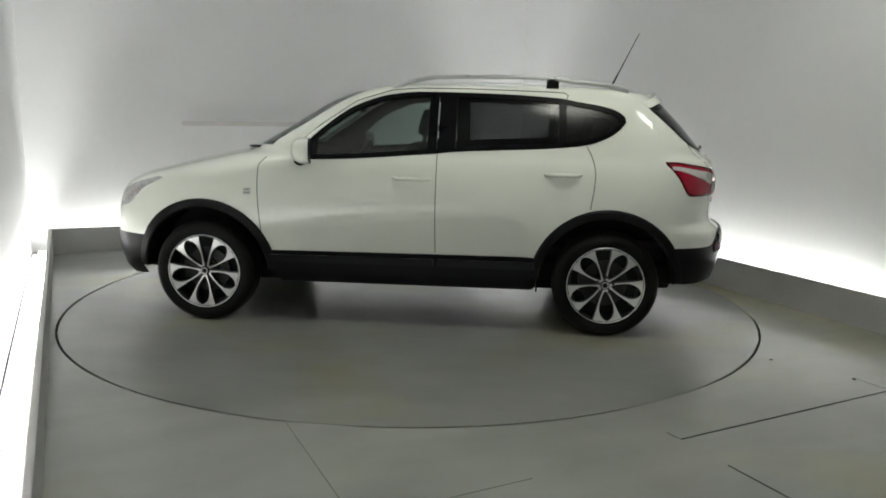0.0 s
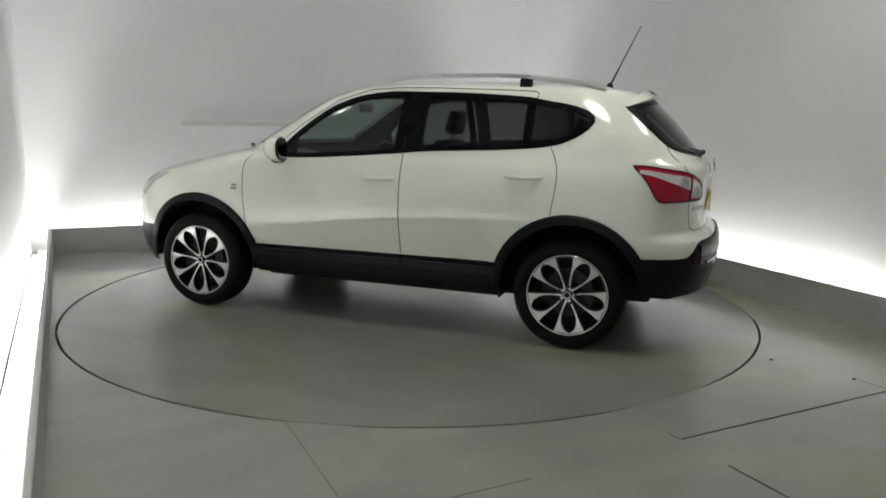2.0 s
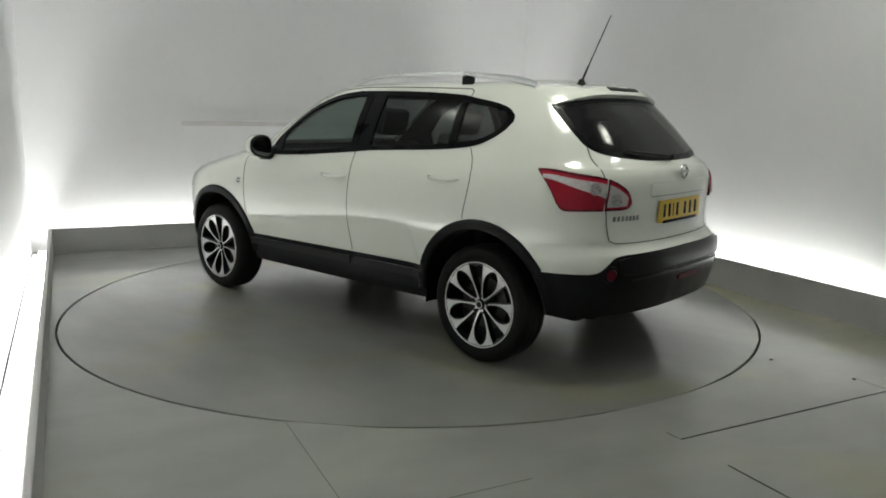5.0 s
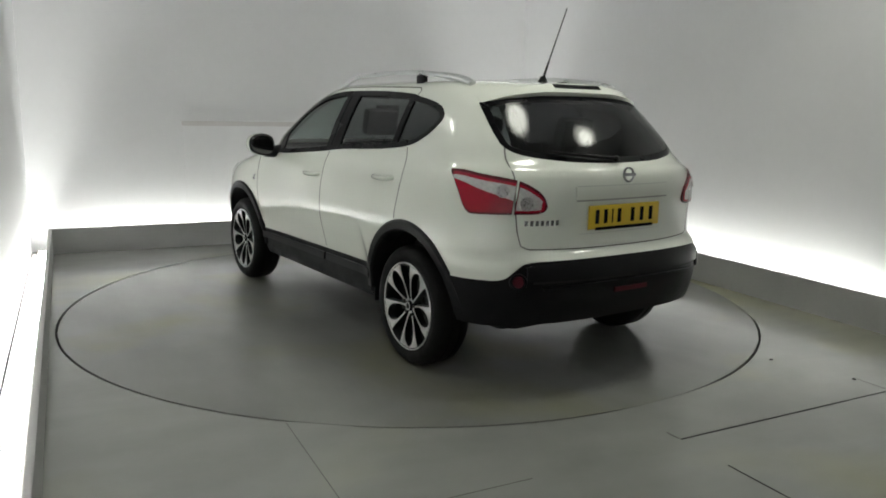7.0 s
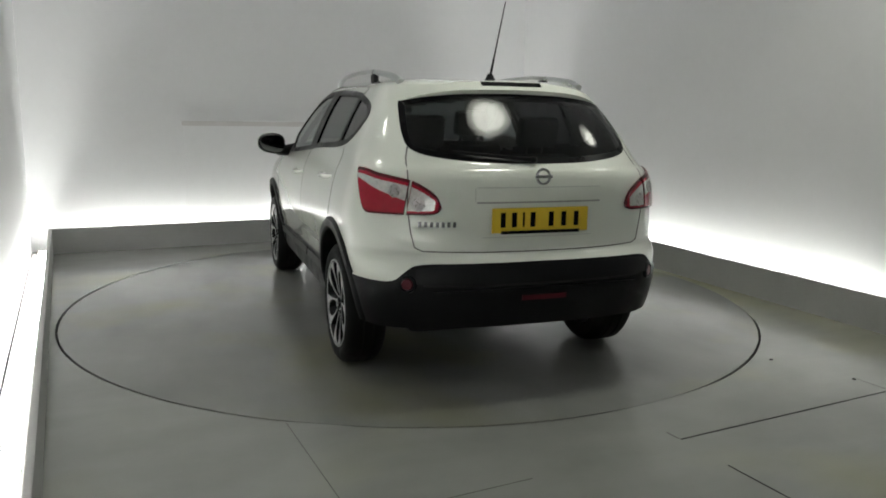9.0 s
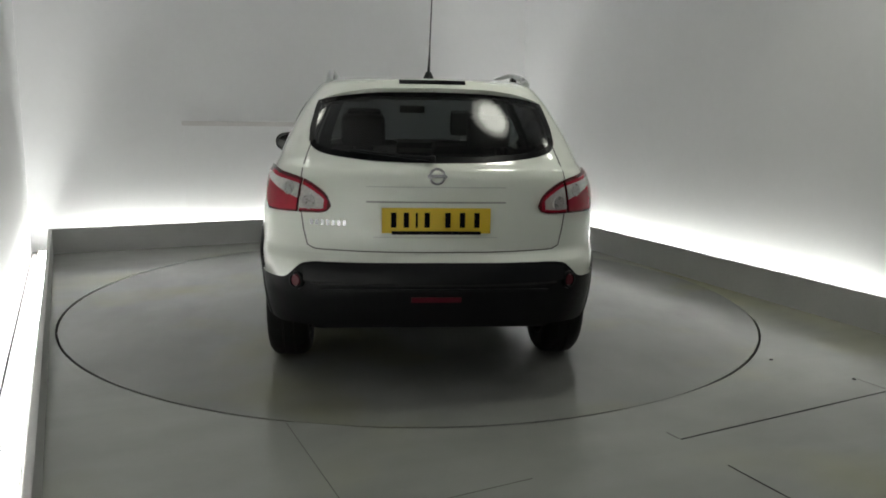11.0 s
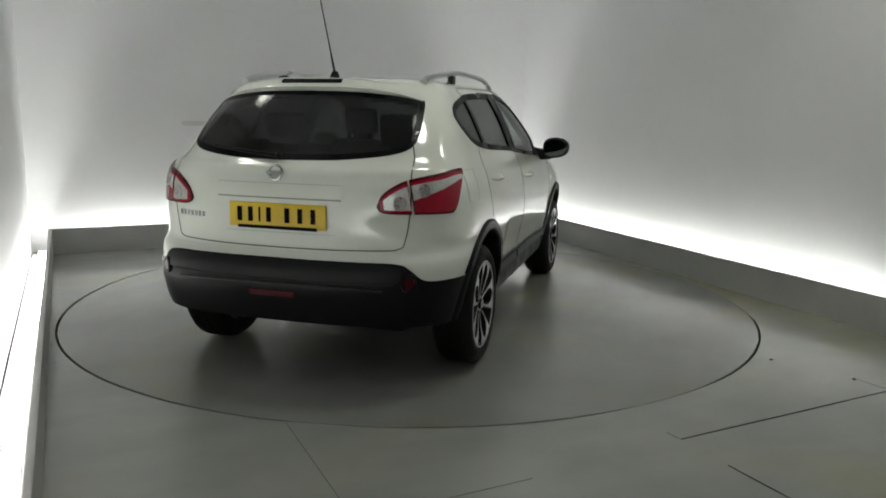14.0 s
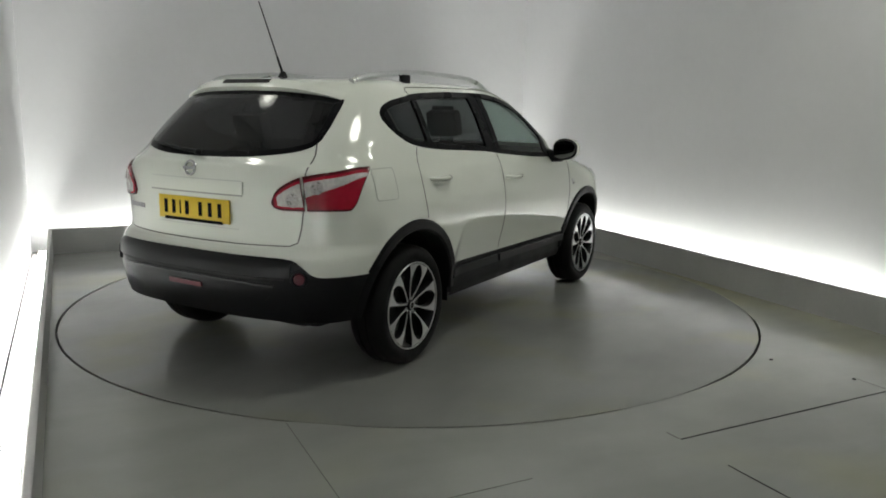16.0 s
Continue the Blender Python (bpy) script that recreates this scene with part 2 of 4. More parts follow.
    tagged(room_object("panel_shade_strip", bm, SHADEGREY), label="pale grey strip standing in for the shade above the wall panel", category="trim")
    # white base added to brighten the trench behind the left kerb, and the dark joint at the foot of the wall
    bm = slab(bmesh.new(), [(ul + 0.012, vf), (u_left(0) - 0.05, vf), (u_left(0) - 0.05, V_BACK), (ul + 0.012, V_BACK)], 0.0, 0.012)
    tagged(room_object("trench_base", bm, WALL), label="white base added to brighten the light trench", category="trench base")
    bm = slab(bmesh.new(), [(ul, vf), (ul + 0.0115, vf), (ul + 0.0115, V_BACK - 0.03), (ul, V_BACK - 0.03)], 0.0, 0.006)
    tagged(room_object("trench_joint", bm, GAP), label="thin dark joint at the foot of the wall", category="floor joint")
    # cove strips
    mid = COVE * 0.66
    for p0, p1 in (((U_LEFT - 0.095, vf + 0.1), (U_LEFT - 0.095, V_BACK - 0.15)),
                   ((U_LEFT + 0.10, V_BACK + mid), (u_right(V_BACK) + mid - 0.03, V_BACK + mid)),
                   ((u_right(-2.14) + mid, -2.14), (u_right(V_BACK) + mid, V_BACK + mid - 0.03))):
        d = Vector((p1[0] - p0[0], p1[1] - p0[1], 0))
        ang = math.degrees(math.atan2(d.y, d.x))
        m = ROOM @ pose(p0[0], p0[1], 0, 0, 0, ang)
        strip = tagged(empty("led_strip", m), label="white light strip in the cove behind the kerb", category="light strip", group="cove light strips")
        bm = box(bmesh.new(), (0, -0.035, 0.0), (d.length, 0.035, 0.050), bevel=0.002)
        part("channel", bm, WALL, strip, "white painted channel", 30)
        bm = box(bmesh.new(), (0.005, -0.033, 0.052), (d.length - 0.005, 0.033, 0.060), bevel=0.003)
        part("diffuser", bm, LED, strip, "glowing white diffuser", 30)
    # joints between the floor plates
    def joint(u0, v0, u1, v1, w=0.008, mat=GAP):
        bm = bmesh.new()
        if u0 == u1:
            box(bm, (u0 - w / 2, v0, -0.004), (u0 + w / 2, v1, 0.0015))
        else:
            box(bm, (u0, v0 - w / 2, -0.004), (u1, v0 + w / 2, 0.0015))
        tagged(room_object("floor_joint", bm, mat), label="thin dark joint between the floor plates", category="floor joint")
    for u, v in ((1.298, -2.234), (1.44, -2.66)):
        bm = bmesh.new()
        bmesh.ops.create_cone(bm, cap_ends=True, segments=16, radius1=0.011, radius2=0.008, depth=0.006, matrix=Matrix.Translation((u, v, 0.002)))
        tagged(room_object("floor_bolt", bm, GAP), label="small dark bolt head in the floor plate", category="bolt")
    joint(-1.53, -2.83, -1.53, -1.975, 0.0025, SEAM)
    joint(-0.003, -2.85, 1.455, -2.85)
    joint(-0.008, -2.84, -0.008, -2.77, 0.004, SEAM)
    joint(1.46, -2.85, 1.46, -2.64, 0.004, SEAM)
    joint(-0.008, -3.6, -0.008, -3.12, 0.006)
    joint(-1.45, -2.88, -0.80, -2.88, 0.003, SEAM)


build_booth()


def build_turntable():
    table = tagged(empty("turntable"), label="round grey painted vehicle turntable flush with the floor", category="turntable")
    def slab(radius, z0, z1):
        bm = bmesh.new()
        top = [bm.verts.new((radius * math.cos(2 * math.pi * k / 240), radius * math.sin(2 * math.pi * k / 240), z1)) for k in range(240)]
        low = [bm.verts.new((v.co.x, v.co.y, z0)) for v in top]
        bm.faces.new(top)
        bm.faces.new(low[::-1])
        for k in range(240):
            j = (k + 1) % 240
            bm.faces.new((low[k], low[j], top[j], top[k]))
        return bm
    part("deck", slab(R_DISC, -0.02, 0.0), DISC, table, "", 0)
    part("skirt", slab(R_DISC - 0.004, -0.055, -0.024), GAP, table, "", 0)
    return table


turntable = build_turntable()


def ceiling_light(u, v, r=0.27):
    """A round flush ceiling light with a housing and a glowing diffuser."""
    lamp = tagged(empty("ceiling_light", ROOM @ pose(u, v, HEIGHT)), label="round white ceiling light above the turntable", category="ceiling light", group="ceiling lights")
    turn = Matrix.Rotation(radians(90), 4, "X")
    bm = lathe(bmesh.new(), [(r + 0.10, 0.0), (r + 0.10, 0.03), (r + 0.094, 0.036), (r + 0.084, 0.036)], 48)
    bmesh.ops.transform(bm, matrix=turn.inverted(), verts=bm.verts)
    part("housing", bm, ALU, lamp)
    bm = lathe(bmesh.new(), [(0.0005, 0.075), (r * 0.5, 0.074), (r * 0.85, 0.070), (r - 0.005, 0.062)], 48)
    bmesh.ops.transform(bm, matrix=turn.inverted(), verts=bm.verts)
    part("diffuser", bm, FLOOD, lamp, "glowing opal diffuser", 60)
    bm = lathe(bmesh.new(), [(r - 0.004, 0.063), (r + 0.03, 0.074), (r + 0.075, 0.060), (r + 0.08, 0.0)], 48)
    bmesh.ops.transform(bm, matrix=turn.inverted(), verts=bm.verts)
    part("diffuser_edge", bm, FLOOD_EDGE, lamp, "dimmer opal edge of the diffuser", 60)


ceiling_light(0.15, -2.03, 0.25)
ceiling_light(1.88, -2.14, 0.15)
ceiling_light(-2.12, 0.0, 0.11)


# ---------------------------------------------------------------- the car
# x forward from the middle of the wheelbase, y to its left, z up
def curve(*pts):
    """A smooth monotone curve through (z, value) pairs."""
    x = np.array([p[0] for p in pts], float)
    y = np.array([p[1] for p in pts], float)
    h = np.diff(x)
    s = np.diff(y) / h
    m = np.zeros(len(x))
    m[0], m[-1] = s[0], s[-1]
    for i in range(1, len(x) - 1):
        m[i] = 0 if s[i - 1] * s[i] <= 0 else 3 * (h[i - 1] + h[i]) / ((2 * h[i] + h[i - 1]) / s[i - 1] + (h[i] + 2 * h[i - 1]) / s[i])
    def f(q):
        q = np.clip(np.asarray(q, float), x[0], x[-1])
        i = np.clip(np.searchsorted(x, q) - 1, 0, len(x) - 2)
        t = (q - x[i]) / h[i]
        return ((1 + 2 * t) * (1 - t) ** 2 * y[i] + t * (1 - t) ** 2 * h[i] * m[i] + t * t * (3 - 2 * t) * y[i + 1] + t * t * (t - 1) * h[i] * m[i + 1])
    return f


WIDTH = curve((0.20, 0.76), (0.30, 0.825), (0.42, 0.858), (0.50, 0.868), (0.58, 0.876), (0.65, 0.8845), (0.72, 0.889), (0.80, 0.8915), (0.86, 0.8890), (0.93, 0.880),
              (1.02, 0.862), (1.08, 0.842), (1.14, 0.812), (1.25, 0.768), (1.36, 0.718), (1.45, 0.670), (1.50, 0.638), (1.535, 0.611), (1.56, 0.584),
              (1.578, 0.548), (1.59, 0.500), (1.60, 0.42), (1.607, 0.31), (1.612, 0.16), (1.614, 0.06))
REAR = curve((0.20, -1.98), (0.30, -2.07), (0.42, -2.115), (0.55, -2.135), (0.64, -2.130), (0.68, -2.118), (0.71, -2.090), (0.735, -2.066), (0.80, -2.06), (0.95, -2.07), (1.02, -2.074), (1.08, -2.068), (1.125, -2.048), (1.15, -2.012),
             (1.17, -1.988), (1.25, -1.923), (1.36, -1.828), (1.45, -1.742), (1.50, -1.690), (1.53, -1.655), (1.55, -1.622), (1.565, -1.57), (1.58, -1.47), (1.595, -1.25), (1.605, -0.95), (1.614, -0.5))
FRONT = curve((0.20, 1.99), (0.30, 2.10), (0.42, 2.135), (0.55, 2.145), (0.68, 2.14), (0.80, 2.11), (0.88, 2.065), (0.93, 1.995), (0.97, 1.90), (1.00, 1.79), (1.04, 1.63),
              (1.08, 1.46), (1.11, 1.33), (1.14, 1.18), (1.165, 1.115), (1.29, 0.885), (1.40, 0.708), (1.486, 0.555), (1.55, 0.385), (1.58, 0.26), (1.60, 0.08), (1.614, -0.25))
REAR_B = curve((0.2, 0.55), (0.7, 0.60), (1.1, 0.60), (1.25, 0.55), (1.5, 0.50), (1.58, 0.45), (1.614, 0.15))
FRONT_B = curve((0.2, 0.85), (1.0, 0.90), (1.13, 0.85), (1.22, 0.58), (1.5, 0.50), (1.58, 0.40), (1.614, 0.05))
CORNER, TAIL_CORNER = 3.1, 2.85


def corner(t, n=CORNER):
    return (1 - np.clip(t, 0, 1) ** n) ** (1 / n)


SCOOP = curve((-0.90, 0.50), (-0.86, 0.56), (-0.81, 0.68), (-0.77, 0.742), (-0.70, 0.757), (-0.22, 0.738), (0.10, 0.710), (0.47, 0.665), (0.80, 0.610), (0.88, 0.570), (0.93, 0.50))


def scoop(x, z):
    """How far the lower doors are drawn in below their crease."""
    q = np.maximum(SCOOP(x) - z, 0)
    return 0.125 * q * q / (q + 0.005) * np.clip((z - 0.34) / 0.14, 0, 1) * ((x > -0.9) & (x < 0.93))


def side_y(x, z):
    """Half width of the body at x and z."""
    x, z = np.asarray(x, float), np.asarray(z, float)
    w, xr, xf, br, bf = WIDTH(z), REAR(z), FRONT(z), REAR_B(z), FRONT_B(z)
    return w * corner((xr + br - x) / br, TAIL_CORNER) * corner((x - xf + bf) / bf) - scoop(x, z)


def on_side(x, z):
    return np.stack(np.broadcast_arrays(x, side_y(x, z), z), -1).astype(float)


def on_rear(a, z):
    """a: 0 at the middle of the tail, 1 where the flank begins."""
    a, z = np.asarray(a, float) * math.pi / 2, np.asarray(z, float)
    c = 2 / TAIL_CORNER
    x = REAR(z) + REAR_B(z) * (1 - np.clip(np.cos(a), 0, 1) ** c)
    y = WIDTH(z) * np.clip(np.sin(a), 0, 1) ** c
    return np.stack(np.broadcast_arrays(x, y, z), -1).astype(float)


def on_tail(y, z):
    """The tail's surface over y and z."""
    y, z = np.asarray(y, float), np.asarray(z, float)
    x = REAR(z) + REAR_B(z) * (1 - corner(np.abs(y) / WIDTH(z), TAIL_CORNER))
    return np.stack(np.broadcast_arrays(x, y, z), -1).astype(float)


def on_front(a, z):
    a, z = np.asarray(a, float) * math.pi / 2, np.asarray(z, float)
    c = 2 / CORNER
    x = FRONT(z) - FRONT_B(z) * (1 - np.clip(np.cos(a), 0, 1) ** c)
    y = WIDTH(z) * np.clip(np.sin(a), 0, 1) ** c
    return np.stack(np.broadcast_arrays(x, y, z), -1).astype(float)


def lifted(surface, a, z, off, out):
    """Points of the surface moved off it along its normal."""
    e = 1e-3
    p = surface(a, z)
    if not np.any(off):
        return p
    du, dv = surface(a + e, z) - surface(a - e, z), surface(a, z + e) - surface(a, z - e)
    n = np.cross(du, dv)
    n /= np.maximum(np.linalg.norm(n, axis=-1, keepdims=True), 1e-9)
    flip = np.sign(np.sum(n * np.array(out), -1, keepdims=True))
    return p + n * flip * np.asarray(off, float)[..., None]


def sheet(bm, surface, us, lo, hi, rows, off, thick, side=1, out=(0, 1, 0.2)):
    """A curved plate on a surface: between lo(u) and hi(u), proud by off, with rims of depth thick."""
    us = np.asarray(us, float)
    l, h = np.array([lo(u) for u in us]), np.array([hi(u) for u in us])
    f = np.linspace(0, 1, rows + 1)
    Z = l[:, None] + (h - l)[:, None] * f[None, :]
    U = np.repeat(us[:, None], rows + 1, 1)
    off = np.array([off(u) for u in us])[:, None] + 0 * Z if callable(off) else off
    if not thick:
        pane = lifted(surface, U, Z, off, out)
        g = [[bm.verts.new((p[0], p[1] * side, p[2])) for p in row] for row in pane]
        for i in range(len(us) - 1):
            for j in range(rows):
                bm.faces.new((g[i][j], g[i + 1][j], g[i + 1][j + 1], g[i][j + 1]))
        return bm
    outer, inner = lifted(surface, U, Z, off, out), lifted(surface, U, Z, off - thick, out)
    grid = []
    for pts in (outer, inner):
        grid.append([[bm.verts.new((p[0], p[1] * side, p[2])) for p in row] for row in pts])
    n, m = len(us), rows + 1
    for g in grid:
        for i in range(n - 1):
            for j in range(m - 1):
                bm.faces.new((g[i][j], g[i + 1][j], g[i + 1][j + 1], g[i][j + 1]))
    o, q = grid
    for i in range(n - 1):
        bm.faces.new((o[i][0], o[i + 1][0], q[i + 1][0], q[i][0]))
        bm.faces.new((o[i][-1], o[i + 1][-1], q[i + 1][-1], q[i][-1]))
    for j in range(m - 1):
        bm.faces.new((o[0][j], o[0][j + 1], q[0][j + 1], q[0][j]))
        bm.faces.new((o[-1][j], o[-1][j + 1], q[-1][j + 1], q[-1][j]))
    return bm


def ribbon(bm, surface, pts, width, off, thick, side=1, out=(0, 1, 0.2), steps=14, closed=False):
    """A narrow strip that follows a line of (u, z) on a surface."""
    pts = [np.array(p, float) for p in pts]
    if closed:
        pts.append(pts[0])
    dense = []
    for a, b in zip(pts, pts[1:]):
        k = max(2, int(np.linalg.norm(b - a) * steps / 0.3))
        dense += [a + (b - a) * i / k for i in range(k)]
    if not closed:
        dense.append(pts[-1])
    n = len(dense)
    rows = []
    for i, p in enumerate(dense):
        a = dense[(i - 1) % n] if closed or i else p
        b = dense[(i + 1) % n] if closed or i < n - 1 else p
        d = b - a
        d = d / max(np.linalg.norm(d), 1e-9)
        q = np.array([-d[1], d[0]]) * width / 2
        ring = []
        for (c, o) in ((p - q, off - thick), (p - q, off), (p + q, off), (p + q, off - thick)):
            w = lifted(surface, np.array(c[0]), np.array(c[1]), o, out)
            ring.append(bm.verts.new((w[0], w[1] * side, w[2])))
        rows.append(ring)
    pairs = list(zip(rows, rows[1:])) + ([(rows[-1], rows[0])] if closed else [])
    for r0, r1 in pairs:
        for k in range(4):
            bm.faces.new((r0[k], r0[(k + 1) % 4], r1[(k + 1) % 4], r1[k]))
    if not closed:
        bm.faces.new(rows[0][::-1])
        bm.faces.new(rows[-1])
    return bm


# outline of the side windows
BELT = curve((-1.40, 1.365), (-1.37, 1.325), (-1.30, 1.272), (-1.18, 1.224), (-1.00, 1.200), (-0.33, 1.162), (-0.17, 1.146), (0.66, 1.096), (0.72, 1.10))
HEAD = curve((-1.40, 1.375), (-1.38, 1.405), (-1.29, 1.446), (-1.08, 1.484), (-0.99, 1.500), (-0.36, 1.528), (-0.10, 1.530), (0.09, 1.512), (0.32, 1.440), (0.52, 1.300), (0.66, 1.165), (0.72, 1.105))
HUB_F, HUB_R, HUB_Z = 1.322, -1.315, 0.337
ARCH_IN, ARCH_OUT = 0.425, 0.487
# black cladding below this line: along x on the flanks, over |y| at the tail
TAIL_LINE = curve((0.0, 0.687), (0.55, 0.684), (0.63, 0.675), (0.68, 0.640), (0.72, 0.604), (0.76, 0.593), (0.9, 0.592))


def clad_line(x, y):
    x, y = np.asarray(x, float), np.abs(np.asarray(y, float))
    flank = np.interp(x, [-1.75, -1.70, -1.32, -0.9, 0.9, 1.32, 1.72, 1.76], [0.592, 0.592, 0.53, 0.502, 0.494, 0.53, 0.565, 0.565])
    return np.where(x < -1.72, TAIL_LINE(y), flank)


def in_rear_glass(y, z, grow=0.0):
    return (z > REARGLASS_LO(abs(y)) - grow) and (z < REARGLASS_HI(abs(y)) + grow) and abs(y) < 0.618 + grow


REARGLASS_LO = curve((0.0, 1.158), (0.25, 1.163), (0.45, 1.180), (0.55, 1.198), (0.595, 1.220), (0.618, 1.265))
REARGLASS_HI = curve((0.0, 1.502), (0.25, 1.497), (0.45, 1.480), (0.545, 1.464), (0.583, 1.454), (0.600, 1.395), (0.612, 1.330), (0.618, 1.270))


def shell_points(offset=0.0):
    """The whole skin as a grid: rows of height, columns from the tail's middle round the left flank to the nose."""
    ra, sf, fa = np.linspace(0, math.pi / 2, 46), np.linspace(0, 1, 150)[1:-1], np.linspace(math.pi / 2, 0, 40)
    zs = np.concatenate([np.linspace(0.72, 1.06, 26)[1:], np.linspace(1.06, 1.16, 12)[1:], np.linspace(1.16, 1.53, 27)[1:], np.linspace(1.53, 1.60, 9)[1:], [1.605, 1.609, 1.612, 1.614]])
    c, cr = 2 / CORNER, 2 / TAIL_CORNER
    def row(z):
        w, xr, xf, br, bf = WIDTH(z), REAR(z), FRONT(z), REAR_B(z), FRONT_B(z)
        xs = np.concatenate([xr + br * (1 - np.clip(np.cos(ra), 0, 1) ** cr), xr + br + (xf - bf - xr - br) * sf, xf - bf * (1 - np.clip(np.cos(fa), 0, 1) ** c)])
        ys = np.concatenate([w * np.clip(np.sin(ra), 0, 1) ** cr, w + 0 * sf, w * np.clip(np.sin(fa), 0, 1) ** c])
        return xs, ys
    x0, y0 = row(np.full(1, 0.60))
    line = clad_line(x0, y0)
    rows = []
    nlow, nmid = 8, 18
    sill = np.interp(x0, [-2.2, -1.9, -1.75, -0.9, 0.9, 1.8, 2.2], [0.375, 0.355, 0.36, 0.30, 0.30, 0.29, 0.25])
    for k in range(nlow + 1):
        rows.append(sill + (line - sill) * k / nlow)
    for k in range(1, nmid + 1):
        rows.append(line + (0.72 - line) * k / nmid)
    for z in zs:
        rows.append(np.full(len(x0), z))
    Z = np.array(rows)
    X, Y = np.empty_like(Z), np.empty_like(Z)
    nr, ns = len(ra), len(sf)
    for i in range(Z.shape[0]):
        z = Z[i]
        w, xr, xf, br, bf = WIDTH(z), REAR(z), FRONT(z), REAR_B(z), FRONT_B(z)
        X[i, :nr] = (xr + br * (1 - 0))[:nr] - br[:nr] * np.clip(np.cos(ra), 0, 1) ** cr
        Y[i, :nr] = w[:nr] * np.clip(np.sin(ra), 0, 1) ** cr
        X[i, nr:nr + ns] = (xr + br)[nr:nr + ns] + (xf - bf - xr - br)[nr:nr + ns] * sf
        Y[i, nr:nr + ns] = w[nr:nr + ns] - scoop(X[i, nr:nr + ns], z[nr:nr + ns])
        X[i, nr + ns:] = (xf - bf)[nr + ns:] + bf[nr + ns:] * np.clip(np.cos(fa), 0, 1) ** c
        Y[i, nr + ns:] = w[nr + ns:] * np.clip(np.sin(fa), 0, 1) ** c
    P = np.stack([X, Y, Z], -1)
    # normals of the grid
    du, dv = np.gradient(P, axis=1), np.gradient(P, axis=0)
    N = np.cross(du, dv)
    N /= np.maximum(np.linalg.norm(N, axis=-1, keepdims=True), 1e-9)
    if np.mean(np.sum(N * np.stack([X * 0, Y, Z - 0.8], -1), -1)) < 0:
        N = -N
    N[:, 0, 1] = N[:, -1, 1] = 0
    # the cladding stands a little proud of the paint
    lift = np.zeros(Z.shape)
    lift[:nlow + 1] = 0.008
    P = P + N * (lift + offset)[..., None]
    if offset == 0:
        P[:, 0, 1] = P[:, -1, 1] = 0
    return P, N, nlow


def piece_of(c, lining=False):
    """Which panel a place on the skin belongs to, or None for an opening."""
    x, y, z = c
    for hx in (HUB_F, HUB_R):
        if math.hypot(x - hx, z - HUB_Z) < ARCH_IN + 0.035 and y > 0.4:
            return None
    if -1.395 < x < 0.715 and float(BELT(x)) + 0.012 < z < float(HEAD(x)) - 0.012 and y > 0.5:
        return None
    if x < -1.6 and in_rear_glass(y, z, -0.012):
        return None
    if x > 0.2 and 1.175 < z < 1.535 and y < 0.86 * float(WIDTH(z)) and x > float(FRONT(z)) - 0.40:
        return None if lining else "windscreen"
    if lining:
        return "lining"
    if x < -1.6 and 0.733 < z < 1.535 and y < 0.655 - max(0, 0.95 - z) * 0.12 - max(0, z - 1.25) * 0.35:
        return "tailgate"
    if -1.8 < x < 1.3 and z > 0.5:
        front = 0.915 + 0.03 * math.sin((z - 0.5) * 3.2) - max(0, z - 1.05) * 0.9
        back = -1.03 if z > 1.22 else (-1.215 + max(0, z - 1.10) * 0.5 if z > 0.83 else max(-1.19, HUB_R + math.sqrt(max(0.0, 0.50 ** 2 - (z - HUB_Z) ** 2))))
        if z < 1.545 and -0.22 < x < front:
            return "front_door"
        if z < 1.545 and back < x <= -0.22:
            return "rear_door"
    if x > 1.0 and z > 0.955 and y < 0.74:
        return "bonnet"
    return "shell"


def skin_object(name, P, N, faces, sides, mat, parent, label=""):
    """One panel out of the grid's faces, with the normals of the whole skin."""
    index, verts, norms, polys = {}, [], [], []
    for side in sides:
        for quad in faces:
            ids = []
            for ij in quad:
                on_mid = abs(P[ij][1]) < 1e-6
                key = (ij, 1 if on_mid else side)
                if key not in index:
                    index[key] = len(verts)
                    verts.append((P[ij][0], P[ij][1] * side, P[ij][2]))
                    norms.append((N[ij][0], N[ij][1] * side, N[ij][2]))
                ids.append(index[key])
            polys.append(ids if side > 0 else ids[::-1])
    me = bpy.data.meshes.new(name)
    me.from_pydata(verts, [], polys)
    me.shade_smooth()
    me.validate()
    me.materials.append(mat)
    if len(me.vertices) == len(norms):
        me.normals_split_custom_set_from_vertices(norms)
    ob = new(name, me)
    ob.parent = parent
    if label:
        tagged(ob, label=label)
    return ob


